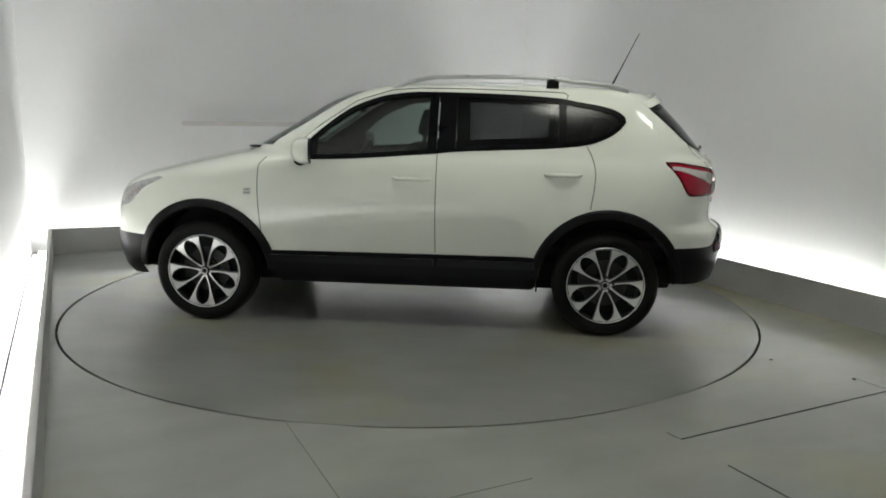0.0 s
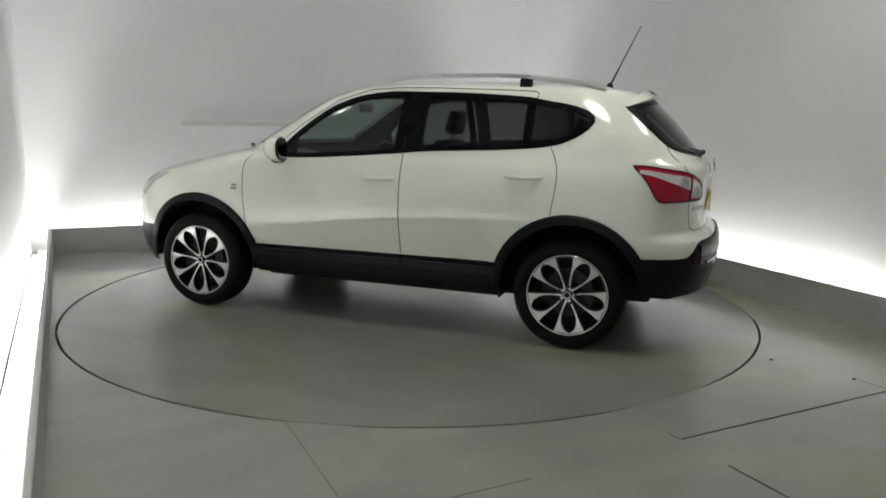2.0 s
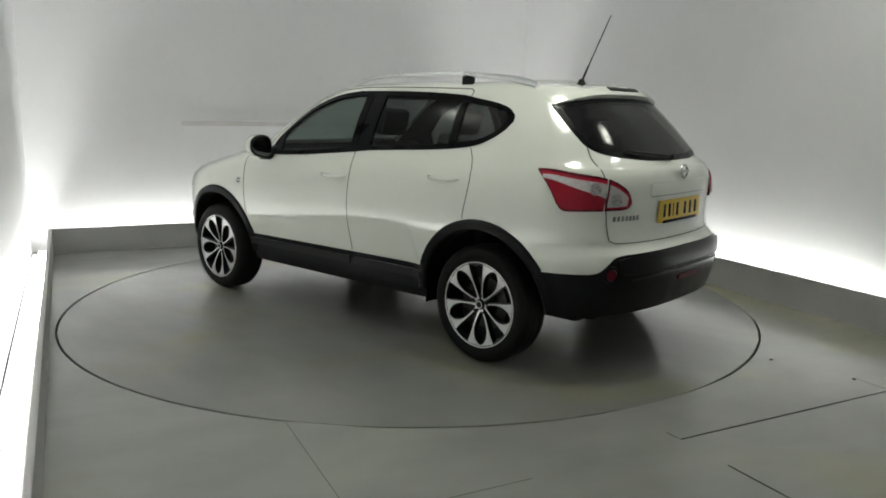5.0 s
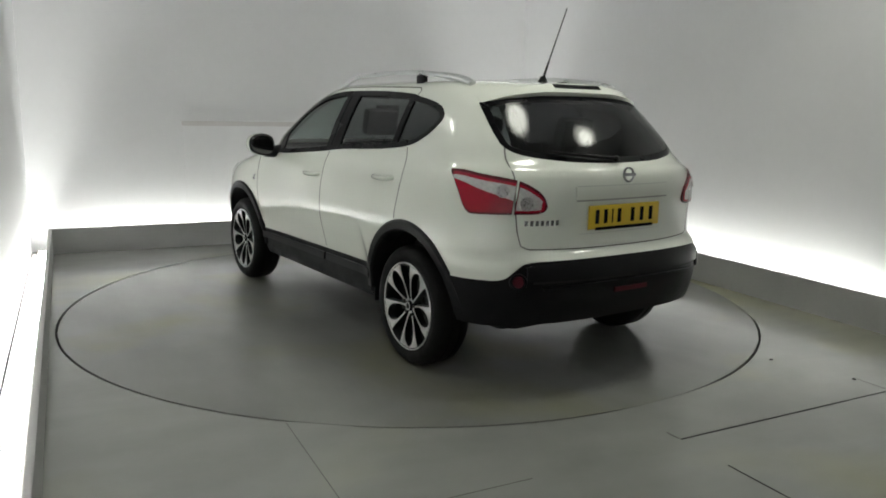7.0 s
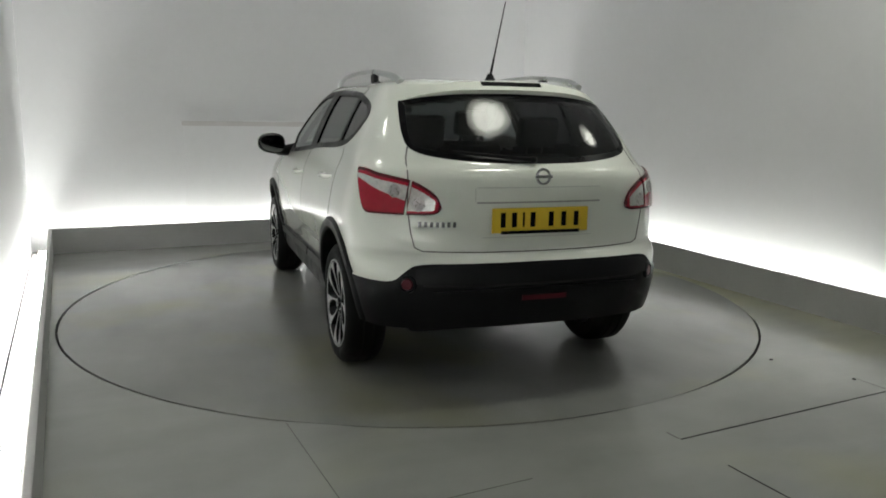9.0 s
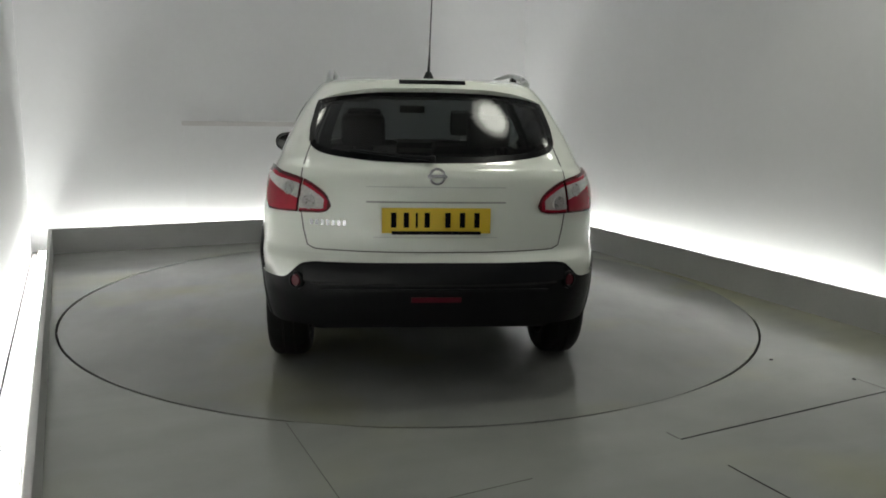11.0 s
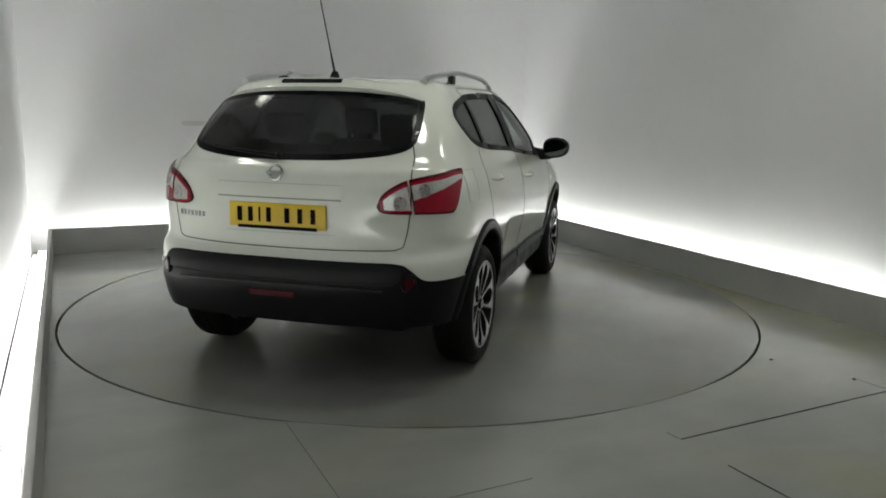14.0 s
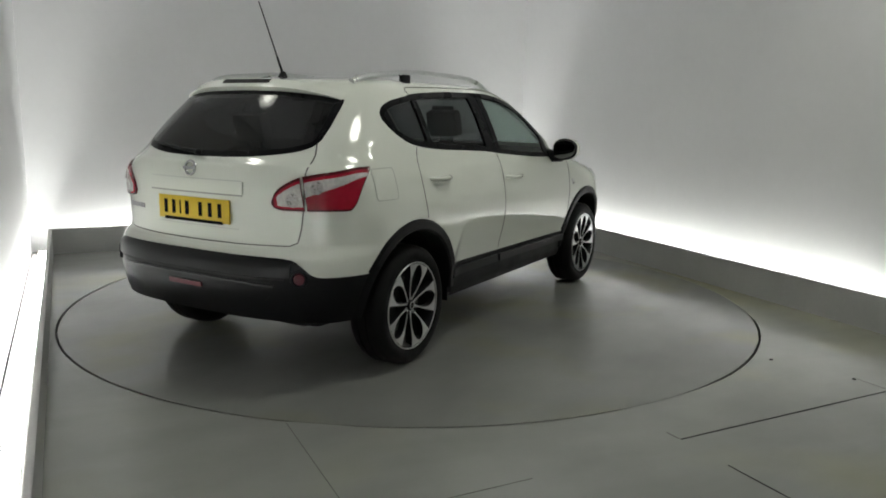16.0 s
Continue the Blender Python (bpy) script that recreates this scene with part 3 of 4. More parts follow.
def build_skin(car):
    P, N, nlow = shell_points()
    rows, cols = P.shape[:2]
    groups, clad = {}, {}
    for i in range(rows - 1):
        for j in range(cols - 1):
            quad = ((i, j + 1), (i, j), (i + 1, j), (i + 1, j + 1))
            c = np.mean([P[q] for q in quad], 0)
            name = piece_of(c)
            if name is None:
                continue
            if i < nlow:
                name = "rear_bumper" if c[0] < -1.7 else ("front_bumper" if c[0] > 1.7 else "sill")
                clad.setdefault(name, []).append(quad)
            else:
                groups.setdefault(name, []).append(quad)
    names = {"shell": ("body_shell", (1, -1), PAINT, "white painted body shell"), "tailgate": ("tailgate", (1, -1), PAINT, "white tailgate"), "bonnet": ("bonnet", (1, -1), PAINT, "white bonnet"),
             "windscreen": ("windscreen", (1, -1), GREENGLASS, "tinted windscreen")}
    made = {}
    for key, (nm, sides, mat, lab) in names.items():
        made[key] = skin_object(nm, P, N, groups[key], sides, mat, car, lab)
    for key in ("front_door", "rear_door"):
        for side in (1, -1):
            made[key, side] = skin_object(key, P, N, groups[key], (side,), PAINT, car, "white " + key.replace("_", " "))
    for key, quads in clad.items():
        lab = "black plastic " + key.replace("_", " ")
        if key == "sill":
            for side in (1, -1):
                made[key, side] = skin_object("sill_cladding", P, N, quads, (side,), BLACK, car, "black plastic sill cladding")
        else:
            made[key] = skin_object(key, P, N, quads, (1, -1), BLACK, car, lab)
    # dark lining inside
    Q, M, _ = shell_points(-0.035)
    quads = []
    for i in range(nlow, rows - 2):
        for j in range(cols - 1):
            quad = ((i, j), (i, j + 1), (i + 1, j + 1), (i + 1, j))
            c = np.mean([P[q] for q in quad], 0)
            if c[0] < 1.25 and piece_of(c, True):
                quads.append(quad)
    Q[..., 1] = np.maximum(Q[..., 1], 0)
    skin_object("cabin_lining", Q, -M, quads, (1, -1), TRIM, car, "dark cabin lining")
    return made


def build_windows(car, made):
    for side in (1, -1):
        fd, rd, shell = made["front_door", side], made["rear_door", side], made["shell"]
        lo, hi = lambda x: float(BELT(x)) + 0.006, lambda x: float(HEAD(x)) - 0.004
        # glass sits just inside the skin
        part("window_glass", sheet(bmesh.new(), on_side, np.linspace(-0.20, 0.70, 30), lo, hi, 10, -0.004, 0, side), GREENGLASS, fd, "clear green-tinted glass")
        part("window_glass", sheet(bmesh.new(), on_side, np.linspace(-1.02, -0.30, 24), lo, hi, 10, -0.004, 0, side), PRIVACY, rd, "dark privacy glass")
        part("quarter_window", sheet(bmesh.new(), on_side, np.linspace(-1.392, -1.03, 20), lo, hi, 10, -0.004, 0, side), QUARTER, car, "dark rear quarter glass")
        # pillars and frames in black
        part("pillar_trim", sheet(bmesh.new(), on_side, np.linspace(-0.215, -0.155, 4), lo, hi, 8, 0.004, 0.02, side), GLOSSBLACK, fd)
        part("pillar_trim", sheet(bmesh.new(), on_side, np.linspace(-0.335, -0.224, 5), lo, hi, 8, 0.004, 0.02, side), GLOSSBLACK, rd)
        part("divider", sheet(bmesh.new(), on_side, np.linspace(-1.035, -0.985, 4), lo, hi, 8, 0.003, 0.02, side), GLOSSBLACK, rd)
        rim = [(x, float(BELT(x)) + 0.010) for x in np.linspace(-1.392, 0.705, 60)] + [(x, float(HEAD(x)) - 0.010) for x in np.linspace(0.70, -1.388, 70)]
        part("window_surround", ribbon(bmesh.new(), on_side, rim, 0.030, 0.003, 0.012, side, steps=8, closed=True), GLOSSBLACK, car, "black window surround")
        # triangle at the mirror
        part("mirror_base", sheet(bmesh.new(), on_side, np.linspace(0.56, 0.705, 8), lo, hi, 4, 0.002, 0.012, side), BLACK, fd)
    rear = lambda y: float(REARGLASS_LO(abs(y))), lambda y: float(REARGLASS_HI(abs(y)))
    ys = 0.617 * np.sin(np.linspace(-1, 1, 81) * math.pi / 2)
    glass_part = part("rear_window", sheet(bmesh.new(), on_tail, ys, rear[0], rear[1], 16, 0.001, 0, 1, (-1, 0, 0.6)), REARGLASS, made["tailgate"], "dark heated rear window")
    rim = [(y, float(REARGLASS_LO(abs(y))) + 0.012) for y in 0.608 * ys / 0.617] + [(y, float(REARGLASS_HI(abs(y) + 0.006)) - 0.008) for y in 0.608 * ys[::-1] / 0.617]
    part("window_surround", ribbon(bmesh.new(), on_tail, rim[:-1], 0.028, 0.0015, 0.004, 1, (-1, 0, 0.6), 1, True), GLOSSBLACK, made["tailgate"])


def build_seams(car, made):
    w = 0.0055
    for side in (1, -1):
        front = [(0.915 + 0.03 * math.sin((z - 0.5) * 3.2) - max(0, z - 1.05) * 0.9, z) for z in np.linspace(0.5, 1.10, 14)]
        part("seam", ribbon(bmesh.new(), on_side, front, w, 0.0012, 0.004, side), SEAM, made["front_door", side])
        part("seam", ribbon(bmesh.new(), on_side, [(-0.22, 0.505), (-0.22, 0.8), (-0.221, 1.15)], w, 0.0012, 0.004, side), SEAM, made["front_door", side])
        arc = [(HUB_R + 0.497 * math.cos(a), HUB_Z + 0.497 * math.sin(a)) for a in np.linspace(0.72, 1.33, 8)]
        back = arc + [(-1.20, 0.86), (-1.212, 0.93), (-1.220, 1.03), (-1.212, 1.10), (-1.19, 1.16), (-1.165, 1.205)]
        part("seam", ribbon(bmesh.new(), on_side, back[7:], w, 0.0012, 0.004, side), SEAM, made["rear_door", side])
        top = [(-1.035, 1.50), (-1.045, 1.525), (-1.02, 1.541), (-0.9, 1.547), (-0.4, 1.560), (-0.1, 1.561), (0.10, 1.546), (0.33, 1.474), (0.55, 1.318), (0.74, 1.155)]
        part("seam", ribbon(bmesh.new(), on_side, top, w, 0.0012, 0.004, side), SEAM, made["rear_door", side])
        # tailgate shut line
        tail = [(0.612, 1.235), (0.632, 1.18), (0.645, 1.12), (0.653, 1.04), (0.655, 0.95), (0.640, 0.83), (0.622, 0.755), (0.585, 0.738), (0.3, 0.732), (0.0, 0.730)]
        part("seam", ribbon(bmesh.new(), on_tail, tail, w, 0.0012, 0.004, side, (-1, 0, 0.2)), SEAM, made["tailgate"])
    # fuel flap on the right flank
    flap = [(-1.47, 1.11), (-1.635, 1.11), (-1.65, 1.095), (-1.65, 0.965), (-1.635, 0.95), (-1.485, 0.95), (-1.47, 0.965)]
    f = part("fuel_flap", sheet(bmesh.new(), on_side, np.linspace(-1.647, -1.472, 8), lambda x: 0.953, lambda x: 1.107, 6, 0.0008, 0.004, -1), PAINT, car, "white fuel flap")
    part("seam", ribbon(bmesh.new(), on_side, flap, 0.0022, 0.0012, 0.004, -1, closed=True), FAINT, f)


def build_arches(car):
    for hx in (HUB_F, HUB_R):
        for side in (1, -1):
            bm = bmesh.new()
            rows = []
            for a in np.linspace(0.05, math.pi - 0.05, 48):
                ring = []
                for r, off in ((ARCH_IN, -0.10), (ARCH_IN, 0.006), (ARCH_IN + 0.010, 0.016), (ARCH_OUT - 0.012, 0.016), (ARCH_OUT, 0.006), (ARCH_OUT, -0.01)):
                    x, z = hx + r * math.cos(a), HUB_Z + r * math.sin(a)
                    z = max(z, 0.35)
                    y = float(side_y(x, z))
                    ring.append(bm.verts.new((x, (y + off) * side, z)))
                rows.append(ring)
            for r0, r1 in zip(rows, rows[1:]):
                for k in range(5):
                    bm.faces.new((r0[k], r0[k + 1], r1[k + 1], r1[k]))
            part("wheel_arch_trim", bm, BLACK, car, "black plastic wheel arch trim", 40)
            bm = bmesh.new()
            rows = []
            for a in np.linspace(0.0, math.pi, 28):
                rows.append([bm.verts.new((hx + (ARCH_IN + 0.012) * math.cos(a), y * side, max(0.34, HUB_Z + (ARCH_IN + 0.012) * math.sin(a)))) for y in (0.80, 0.5)])
            for r0, r1 in zip(rows, rows[1:]):
                bm.faces.new((r0[0], r0[1], r1[1], r1[0]))
            bm.faces.new([r[1] for r in rows])
            part("wheel_housing", bm, TRIM, car)


def build_wheel(car, x, side, phase):
    """A wheel with a ten-spoke machined alloy rim, turned by phase degrees; y = 0 is its outer face."""
    wheel = empty("wheel", None)
    wheel.parent = car
    wheel.matrix_basis = pose(x, (0.884 if x > 0 else 0.872) * side, HUB_Z, 0, 0, 0 if side > 0 else 180)
    tagged(wheel, label="ten-spoke machined alloy wheel with a black tyre")
    R = HUB_Z
    prof = [(0.231, -0.20), (0.262, -0.215), (0.300, -0.212), (R - 0.022, -0.200), (R - 0.004, -0.175), (R, -0.145), (R, -0.14), (R - 0.006, -0.138), (R - 0.006, -0.132), (R, -0.130), (R, -0.085),
            (R - 0.006, -0.083), (R - 0.006, -0.077), (R, -0.075), (R, -0.045), (R - 0.005, -0.022), (R - 0.022, -0.003), (0.300, 0.008), (0.275, 0.008), (0.258, 0.002), (0.243, -0.006), (0.233, -0.03)]
    bm = lathe(bmesh.new(), prof, 72, True)
    part("tyre", bm, RUBBER, wheel, "black rubber tyre", 50)
    bm = lathe(bmesh.new(), [(0.243, -0.004), (0.247, 0.000), (0.243, 0.003), (0.232, 0.000), (0.226, -0.012), (0.220, -0.05), (0.214, -0.18), (0.226, -0.20), (0.242, -0.20)], 72, True)
    part("rim", bm, DARKALLOY, wheel, "black alloy rim", 40)
    bm = lathe(bmesh.new(), [(0.2460, -0.002), (0.2470, 0.002), (0.2445, 0.0045), (0.2395, 0.0035), (0.2370, -0.002)], 72, True)
    part("rim_lip", bm, SILVER, wheel, "bright machined rim lip", 40)
    # spokes in pairs that close round five drop-shaped openings; straight-sided gaps lie between the pairs
    drop = curve((0.040, 0.0), (0.050, 0.0095), (0.062, 0.0160), (0.08, 0.0245), (0.10, 0.0325), (0.13, 0.0425), (0.155, 0.0470), (0.178, 0.0465), (0.198, 0.0405), (0.214, 0.030), (0.225, 0.018), (0.2315, 0.0))
    gap = curve((0.026, 26.0), (0.05, 24.0), (0.10, 23.4), (0.15, 22.6), (0.20, 22.4), (0.238, 23.0))
    face = curve((0.026, -0.022), (0.05, -0.019), (0.11, -0.011), (0.155, -0.005), (0.197, 0.0), (0.238, 0.001))
    radii = [0.026, 0.040, 0.050, 0.062, 0.08, 0.10, 0.13, 0.155, 0.178, 0.198, 0.208, 0.216, 0.225, 0.229, 0.2315, 0.239]
    for k in range(10):
        turn = 1 if k % 2 else -1
        axis = math.radians(phase + 72 * (k // 2))
        for nm, mat, grow, y0, deep in (("spoke", SILVER, 0.0, 0.0, 0.004), ("spoke_side", DARKALLOY, 0.0025, -0.003, 0.038)):
            bm = bmesh.new()
            rows = []
            for r in radii:
                inner = math.asin(min(1.0, float(drop(r)) / r)) if 0.040 < r < 0.2315 else 0.0
                outer = math.radians(float(gap(r))) + grow / r
                inner = max(0.0, inner - grow / r)
                y = float(face(r)) + y0
                ring = []
                for a, yy in ((inner, y - deep), (inner, y), (outer, y), (outer, y - deep)):
                    a = axis + turn * a
                    ring.append(bm.verts.new((r * math.cos(a), yy, r * math.sin(a))))
                rows.append(ring)
            for r0, r1 in zip(rows, rows[1:]):
                for q in range(4):
                    bm.faces.new((r0[q], r0[(q + 1) % 4], r1[(q + 1) % 4], r1[q]))
            bm.faces.new(rows[0][::-1])
            bm.faces.new(rows[-1])
            part(nm, bm, mat, wheel, "", 35)
    bm = lathe(bmesh.new(), [(0.0005, -0.006), (0.024, -0.007), (0.029, -0.010), (0.031, -0.03)], 32)
    part("centre_cap", bm, DARKALLOY, wheel, "black centre cap", 40)
    bm = lathe(bmesh.new(), [(0.017, -0.006), (0.019, -0.004), (0.022, -0.004), (0.0235, -0.0065)], 32)
    part("cap_ring", bm, SILVER, wheel, "", 40)
    bm = lathe(bmesh.new(), [(0.05, -0.072), (0.05, -0.06), (0.075, -0.058), (0.080, -0.075), (0.148, -0.076), (0.150, -0.09), (0.05, -0.092)], 48)
    part("brake_disc", bm, STEEL, wheel, "grey brake disc", 40)
    bm = lathe(bmesh.new(), [(0.0005, -0.105), (0.227, -0.105)], 48)
    part("back_plate", bm, BLACK, wheel, "", 0)
    bm = box(bmesh.new(), (0.075, -0.11, -0.06), (0.165, -0.062, 0.06), bevel=0.012)
    part("brake_caliper", bm, STEEL, wheel)
    for k in range(5):
        a = math.radians(72 * k + 26)
        bm = bmesh.new()
        bmesh.ops.create_cone(bm, cap_ends=True, segments=6, radius1=0.009, radius2=0.009, depth=0.02, matrix=Matrix.Translation((0.052 * math.cos(a), -0.022, 0.052 * math.sin(a))) @ Matrix.Rotation(radians(90), 4, "X"))
        part("wheel_nut", bm, CHROME, wheel, "", 30)


def build_lamps(car, made):
    # tail lamps: (a, z) on the corner of the tail
    def a_of(y, z):
        return math.asin(min(1.0, (y / float(WIDTH(z))) ** (TAIL_CORNER / 2))) * 2 / math.pi
    inner, seam, outer = a_of(0.505, 0.94), a_of(0.655, 0.98), a_of(0.845, 1.02)
    tip = 0.870
    LO = curve((inner, 0.945), (inner + 0.012, 0.926), (inner + 0.05, 0.916), (seam, 0.914), (0.695, 0.912), (0.725, 0.925), (0.80, 1.02), (tip, 1.106))
    HI = curve((inner, 0.955), (inner + 0.02, 0.997), (inner + 0.07, 1.038), (seam, 1.076), (0.68, 1.104), (0.80, 1.119), (tip, 1.121))
    for side in (1, -1):
        for nm, u0, u1, parent in (("tail_lamp_inner", inner, seam - 0.006, made["tailgate"]), ("tail_lamp", seam + 0.006, tip, car)):
            us = np.linspace(u0, u1, 18)
            lo, hi = lambda u: float(LO(u)), lambda u: float(HI(u))
            lamp = part(nm, sheet(bmesh.new(), on_rear, us, lo, hi, 10, 0.010, 0.02, side, (-1, 0.5, 0)), DARKRED, parent, "red and clear tail lamp with a dark red frame")
            us1 = np.linspace(u0 + (0.014 if nm == "tail_lamp_inner" else 0.004), u1 - (0.003 if nm == "tail_lamp_inner" else 0.020), 18)
            part("red_lens", sheet(bmesh.new(), on_rear, us1, lambda u: float(LO(u)) + 0.010, lambda u: max(float(LO(u)) + 0.011, float(HI(u)) - 0.014), 8, 0.0125, 0.012, side, (-1, 0.5, 0)), RED, lamp, "bright red lens")
            if nm == "tail_lamp_inner":
                us2 = np.linspace(inner + 0.030, seam - 0.010, 14)
                cl, ch = (lambda u: float(LO(u)) + 0.020), (lambda u: float(HI(u)) - 0.028)
            else:
                us2 = np.linspace(seam + 0.010, 0.845, 16)
                cl, ch = (lambda u: float(HI(u)) - 0.098 + 0.052 * max(0, (u - seam) / (0.845 - seam))), (lambda u: float(HI(u)) - 0.029)
            part("clear_lens", sheet(bmesh.new(), on_rear, us2, cl, ch, 6, 0.0145, 0.006, side, (-1, 0.5, 0)), CLEAR, lamp, "clear silver reflector lens")
            # round reflector cups, each with a bright ring and a bulb
            cups = ((inner + 0.105, 0.968, 0.036),) if nm == "tail_lamp_inner" else ((seam + 0.075, float(HI(seam + 0.075)) - 0.062, 0.033),)
            for uc, zc, r in cups:
                c = lifted(on_rear, np.array(uc), np.array(zc), 0.0155, (-1, 0.5, 0))
                c1 = lifted(on_rear, np.array(uc), np.array(zc), 0.0255, (-1, 0.5, 0))
                d = Vector(((c1 - c)[0], (c1 - c)[1] * side, (c1 - c)[2])).normalized()
                place = Matrix.Translation((c[0], c[1] * side, c[2])) @ Vector((0, 1, 0)).rotation_difference(d).to_matrix().to_4x4()
                for piece, prof, mat in (("reflector_cup", [(0.0005, -0.001), (r * 0.5, 0.0005), (r * 0.93, 0.002)], LAMPCUP), ("cup_ring", [(r * 0.92, 0.0), (r * 0.93, 0.003), (r * 0.98, 0.003), (r, -0.004)], CLEAR)):
                    bm = lathe(bmesh.new(), prof, 24)
                    bmesh.ops.transform(bm, matrix=place, verts=bm.verts)
                    part(piece, bm, mat, lamp, "", 50)
        # rear fog lamp / reflector in the bumper
        c = on_tail(np.array(0.672), np.array(0.588))
        bm = bmesh.new()
        bmesh.ops.create_cone(bm, cap_ends=True, segments=28, radius1=0.034, radius2=0.026, depth=0.02, matrix=Matrix.Translation((c[0] - 0.012, c[1] * side, c[2])) @ Matrix.Rotation(radians(-38 * side), 4, "Z") @ Matrix.Rotation(radians(-90), 4, "Y"))
        lens = part("bumper_lamp", bm, FOGRED, made["rear_bumper"], "round dark red bumper lamp", 40)
        bm = lathe(bmesh.new(), [(0.034, -0.012), (0.034, 0.012), (0.043, 0.010), (0.047, -0.012)], 28)
        bmesh.ops.transform(bm, matrix=Matrix.Translation((c[0] - 0.010, c[1] * side, c[2])) @ Matrix.Rotation(radians(-38 * side), 4, "Z") @ Matrix.Rotation(radians(90), 4, "Z"), verts=bm.verts)
        part("bezel", bm, BLACK, lens)
        # headlamp
        low, high = curve((0.45, 0.73), (0.60, 0.775), (0.66, 0.86), (0.690, 0.925)), curve((0.45, 0.85), (0.60, 0.930), (0.66, 0.951), (0.690, 0.945))
        lo, hi = lambda u: float(low(u)), lambda u: float(high(u))
        lamp = part("headlamp", sheet(bmesh.new(), on_front, np.linspace(0.45, 0.690, 18), lo, hi, 8, 0.006, 0.02, side, (1, 0.5, 0)), HEADLENS, car, "clear headlamp")
        part("headlamp_bezel", sheet(bmesh.new(), on_front, np.linspace(0.48, 0.63, 12), lambda u: lo(u) + 0.03, lambda u: hi(u) - 0.05, 6, 0.008, 0.006, side, (1, 0.5, 0)), LAMPCUP, lamp)
    part("bumper_reflector", sheet(bmesh.new(), on_tail, np.linspace(-0.12, 0.12, 8), lambda y: 0.504, lambda y: 0.528, 2, 0.017, 0.012, 1, (-1, 0, 0)), FOGRED, made["rear_bumper"], "narrow dark red fog lamp")
    part("brake_light", sheet(bmesh.new(), on_tail, np.linspace(-0.17, 0.17, 12), lambda y: 1.519, lambda y: 1.536, 3, 0.034, 0.02, 1, (-1, 0, 0.3)), GLOSSBLACK, made["tailgate"], "dark high-level brake light")


def build_tail_details(car, made):
    tg = made["tailgate"]
    out = (-1, 0, 0)
    # step of the bumper
    part("bumper_step", sheet(bmesh.new(), on_tail, np.linspace(-0.56, 0.56, 30), lambda y: 0.455 + 0.10 * max(0, (abs(y) - 0.50) / 0.06), lambda y: 0.572, 5, 0.009, 0.02, 1, out), BLACK, made["rear_bumper"], "raised black bumper panel")
    # smooth upper lip
    part("bumper_lip", sheet(bmesh.new(), on_tail, np.linspace(-0.63, 0.63, 30), lambda y: 0.592, lambda y: 0.680 - 0.022 * (abs(y) / 0.63) ** 6, 6, 0.021, 0.03, 1, out), SATIN, made["rear_bumper"])
    # groove under the lip and a ridge below it
    part("bumper_groove", sheet(bmesh.new(), on_tail, np.linspace(-0.60, 0.60, 28), lambda y: 0.5775, lambda y: 0.588, 1, 0.010, 0.012, 1, out), GAP, made["rear_bumper"])
    part("bumper_ridge", ribbon(bmesh.new(), on_tail, [(y, 0.560 - 0.012 * (abs(y) / 0.55) ** 4) for y in np.linspace(-0.55, 0.55, 25)], 0.012, 0.017, 0.012, 1, out, steps=2), SATIN, made["rear_bumper"])
    # recess ledge and grip above the plate
    part("tailgate_grip", sheet(bmesh.new(), on_tail, np.linspace(-0.345, 0.345, 24), lambda y: 0.980, lambda y: 1.044, 6, 0.008, 0.012, 1, out), PAINT, tg, "white tailgate grip strip")
    # grey strip painted as the shadow line under the grip
    part("grip_shade_strip", sheet(bmesh.new(), on_tail, np.linspace(-0.335, 0.335, 20), lambda y: 0.971, lambda y: 0.9795, 1, 0.003, 0.004, 1, out), FAINT, tg)
    x = float(on_tail(np.array(0.0), np.array(0.89))[0])
    bm = box(bmesh.new(), (x - 0.012, -0.262, 0.826), (x - 0.002, 0.262, 0.948), bevel=0.003)
    plate = part("number_plate", bm, YELLOW, tg, "yellow rear number plate with dark bars", 30)
    for k, y in enumerate((0.205, 0.145, 0.095, 0.045, -0.055, -0.125, -0.195)):
        w = 0.005 if k == 2 else 0.013
        bm = box(bmesh.new(), (x - 0.0135, y - w, 0.854), (x - 0.011, y + w, 0.926))
        part("plate_bar", bm, GLOSSBLACK, plate, "", 0)
    bm = box(bmesh.new(), (x - 0.015, -0.215, 0.820), (x - 0.008, 0.215, 0.836), bevel=0.002)
    part("plate_holder", bm, GLOSSBLACK, plate, "black plate holder strip")
    # grey lines painted as shade along the edges of the grip and plate recess
    part("grip_top_shade", ribbon(bmesh.new(), on_tail, [(-0.335, 1.047), (0.335, 1.047)], 0.005, 0.0015, 0.004, 1, out), SHADELINE, tg)
    part("recess_shade", ribbon(bmesh.new(), on_tail, [(-0.30, 0.803), (0.30, 0.803)], 0.004, 0.0012, 0.004, 1, out), SHADELINE, tg)
    # round emblem
    bm = lathe(bmesh.new(), [(0.033, 0.0), (0.035, 0.008), (0.040, 0.010), (0.045, 0.008), (0.047, 0.0)], 36, True)
    box(bm, (-0.053, 0.004, -0.009), (0.053, 0.013, 0.009), bevel=0.002)
    bmesh.ops.transform(bm, matrix=Matrix.Translation((-2.081, 0, 1.099)) @ Matrix.Scale(0.88, 4) @ Matrix.Rotation(radians(6), 4, "Y") @ Matrix.Rotation(radians(90), 4, "Z"), verts=bm.verts)
    part("emblem", bm, CHROME, tg, "round chrome emblem")
    # illegible script as small bars
    for k, y in enumerate(np.linspace(0.60, 0.44, 7)):
        part("script_bar", sheet(bmesh.new(), on_tail, np.linspace(y - 0.0075, y + 0.0075, 3), lambda q: 0.856, lambda q: 0.882, 1, 0.003, 0.003, 1, out), CHROME, tg, "", 0)
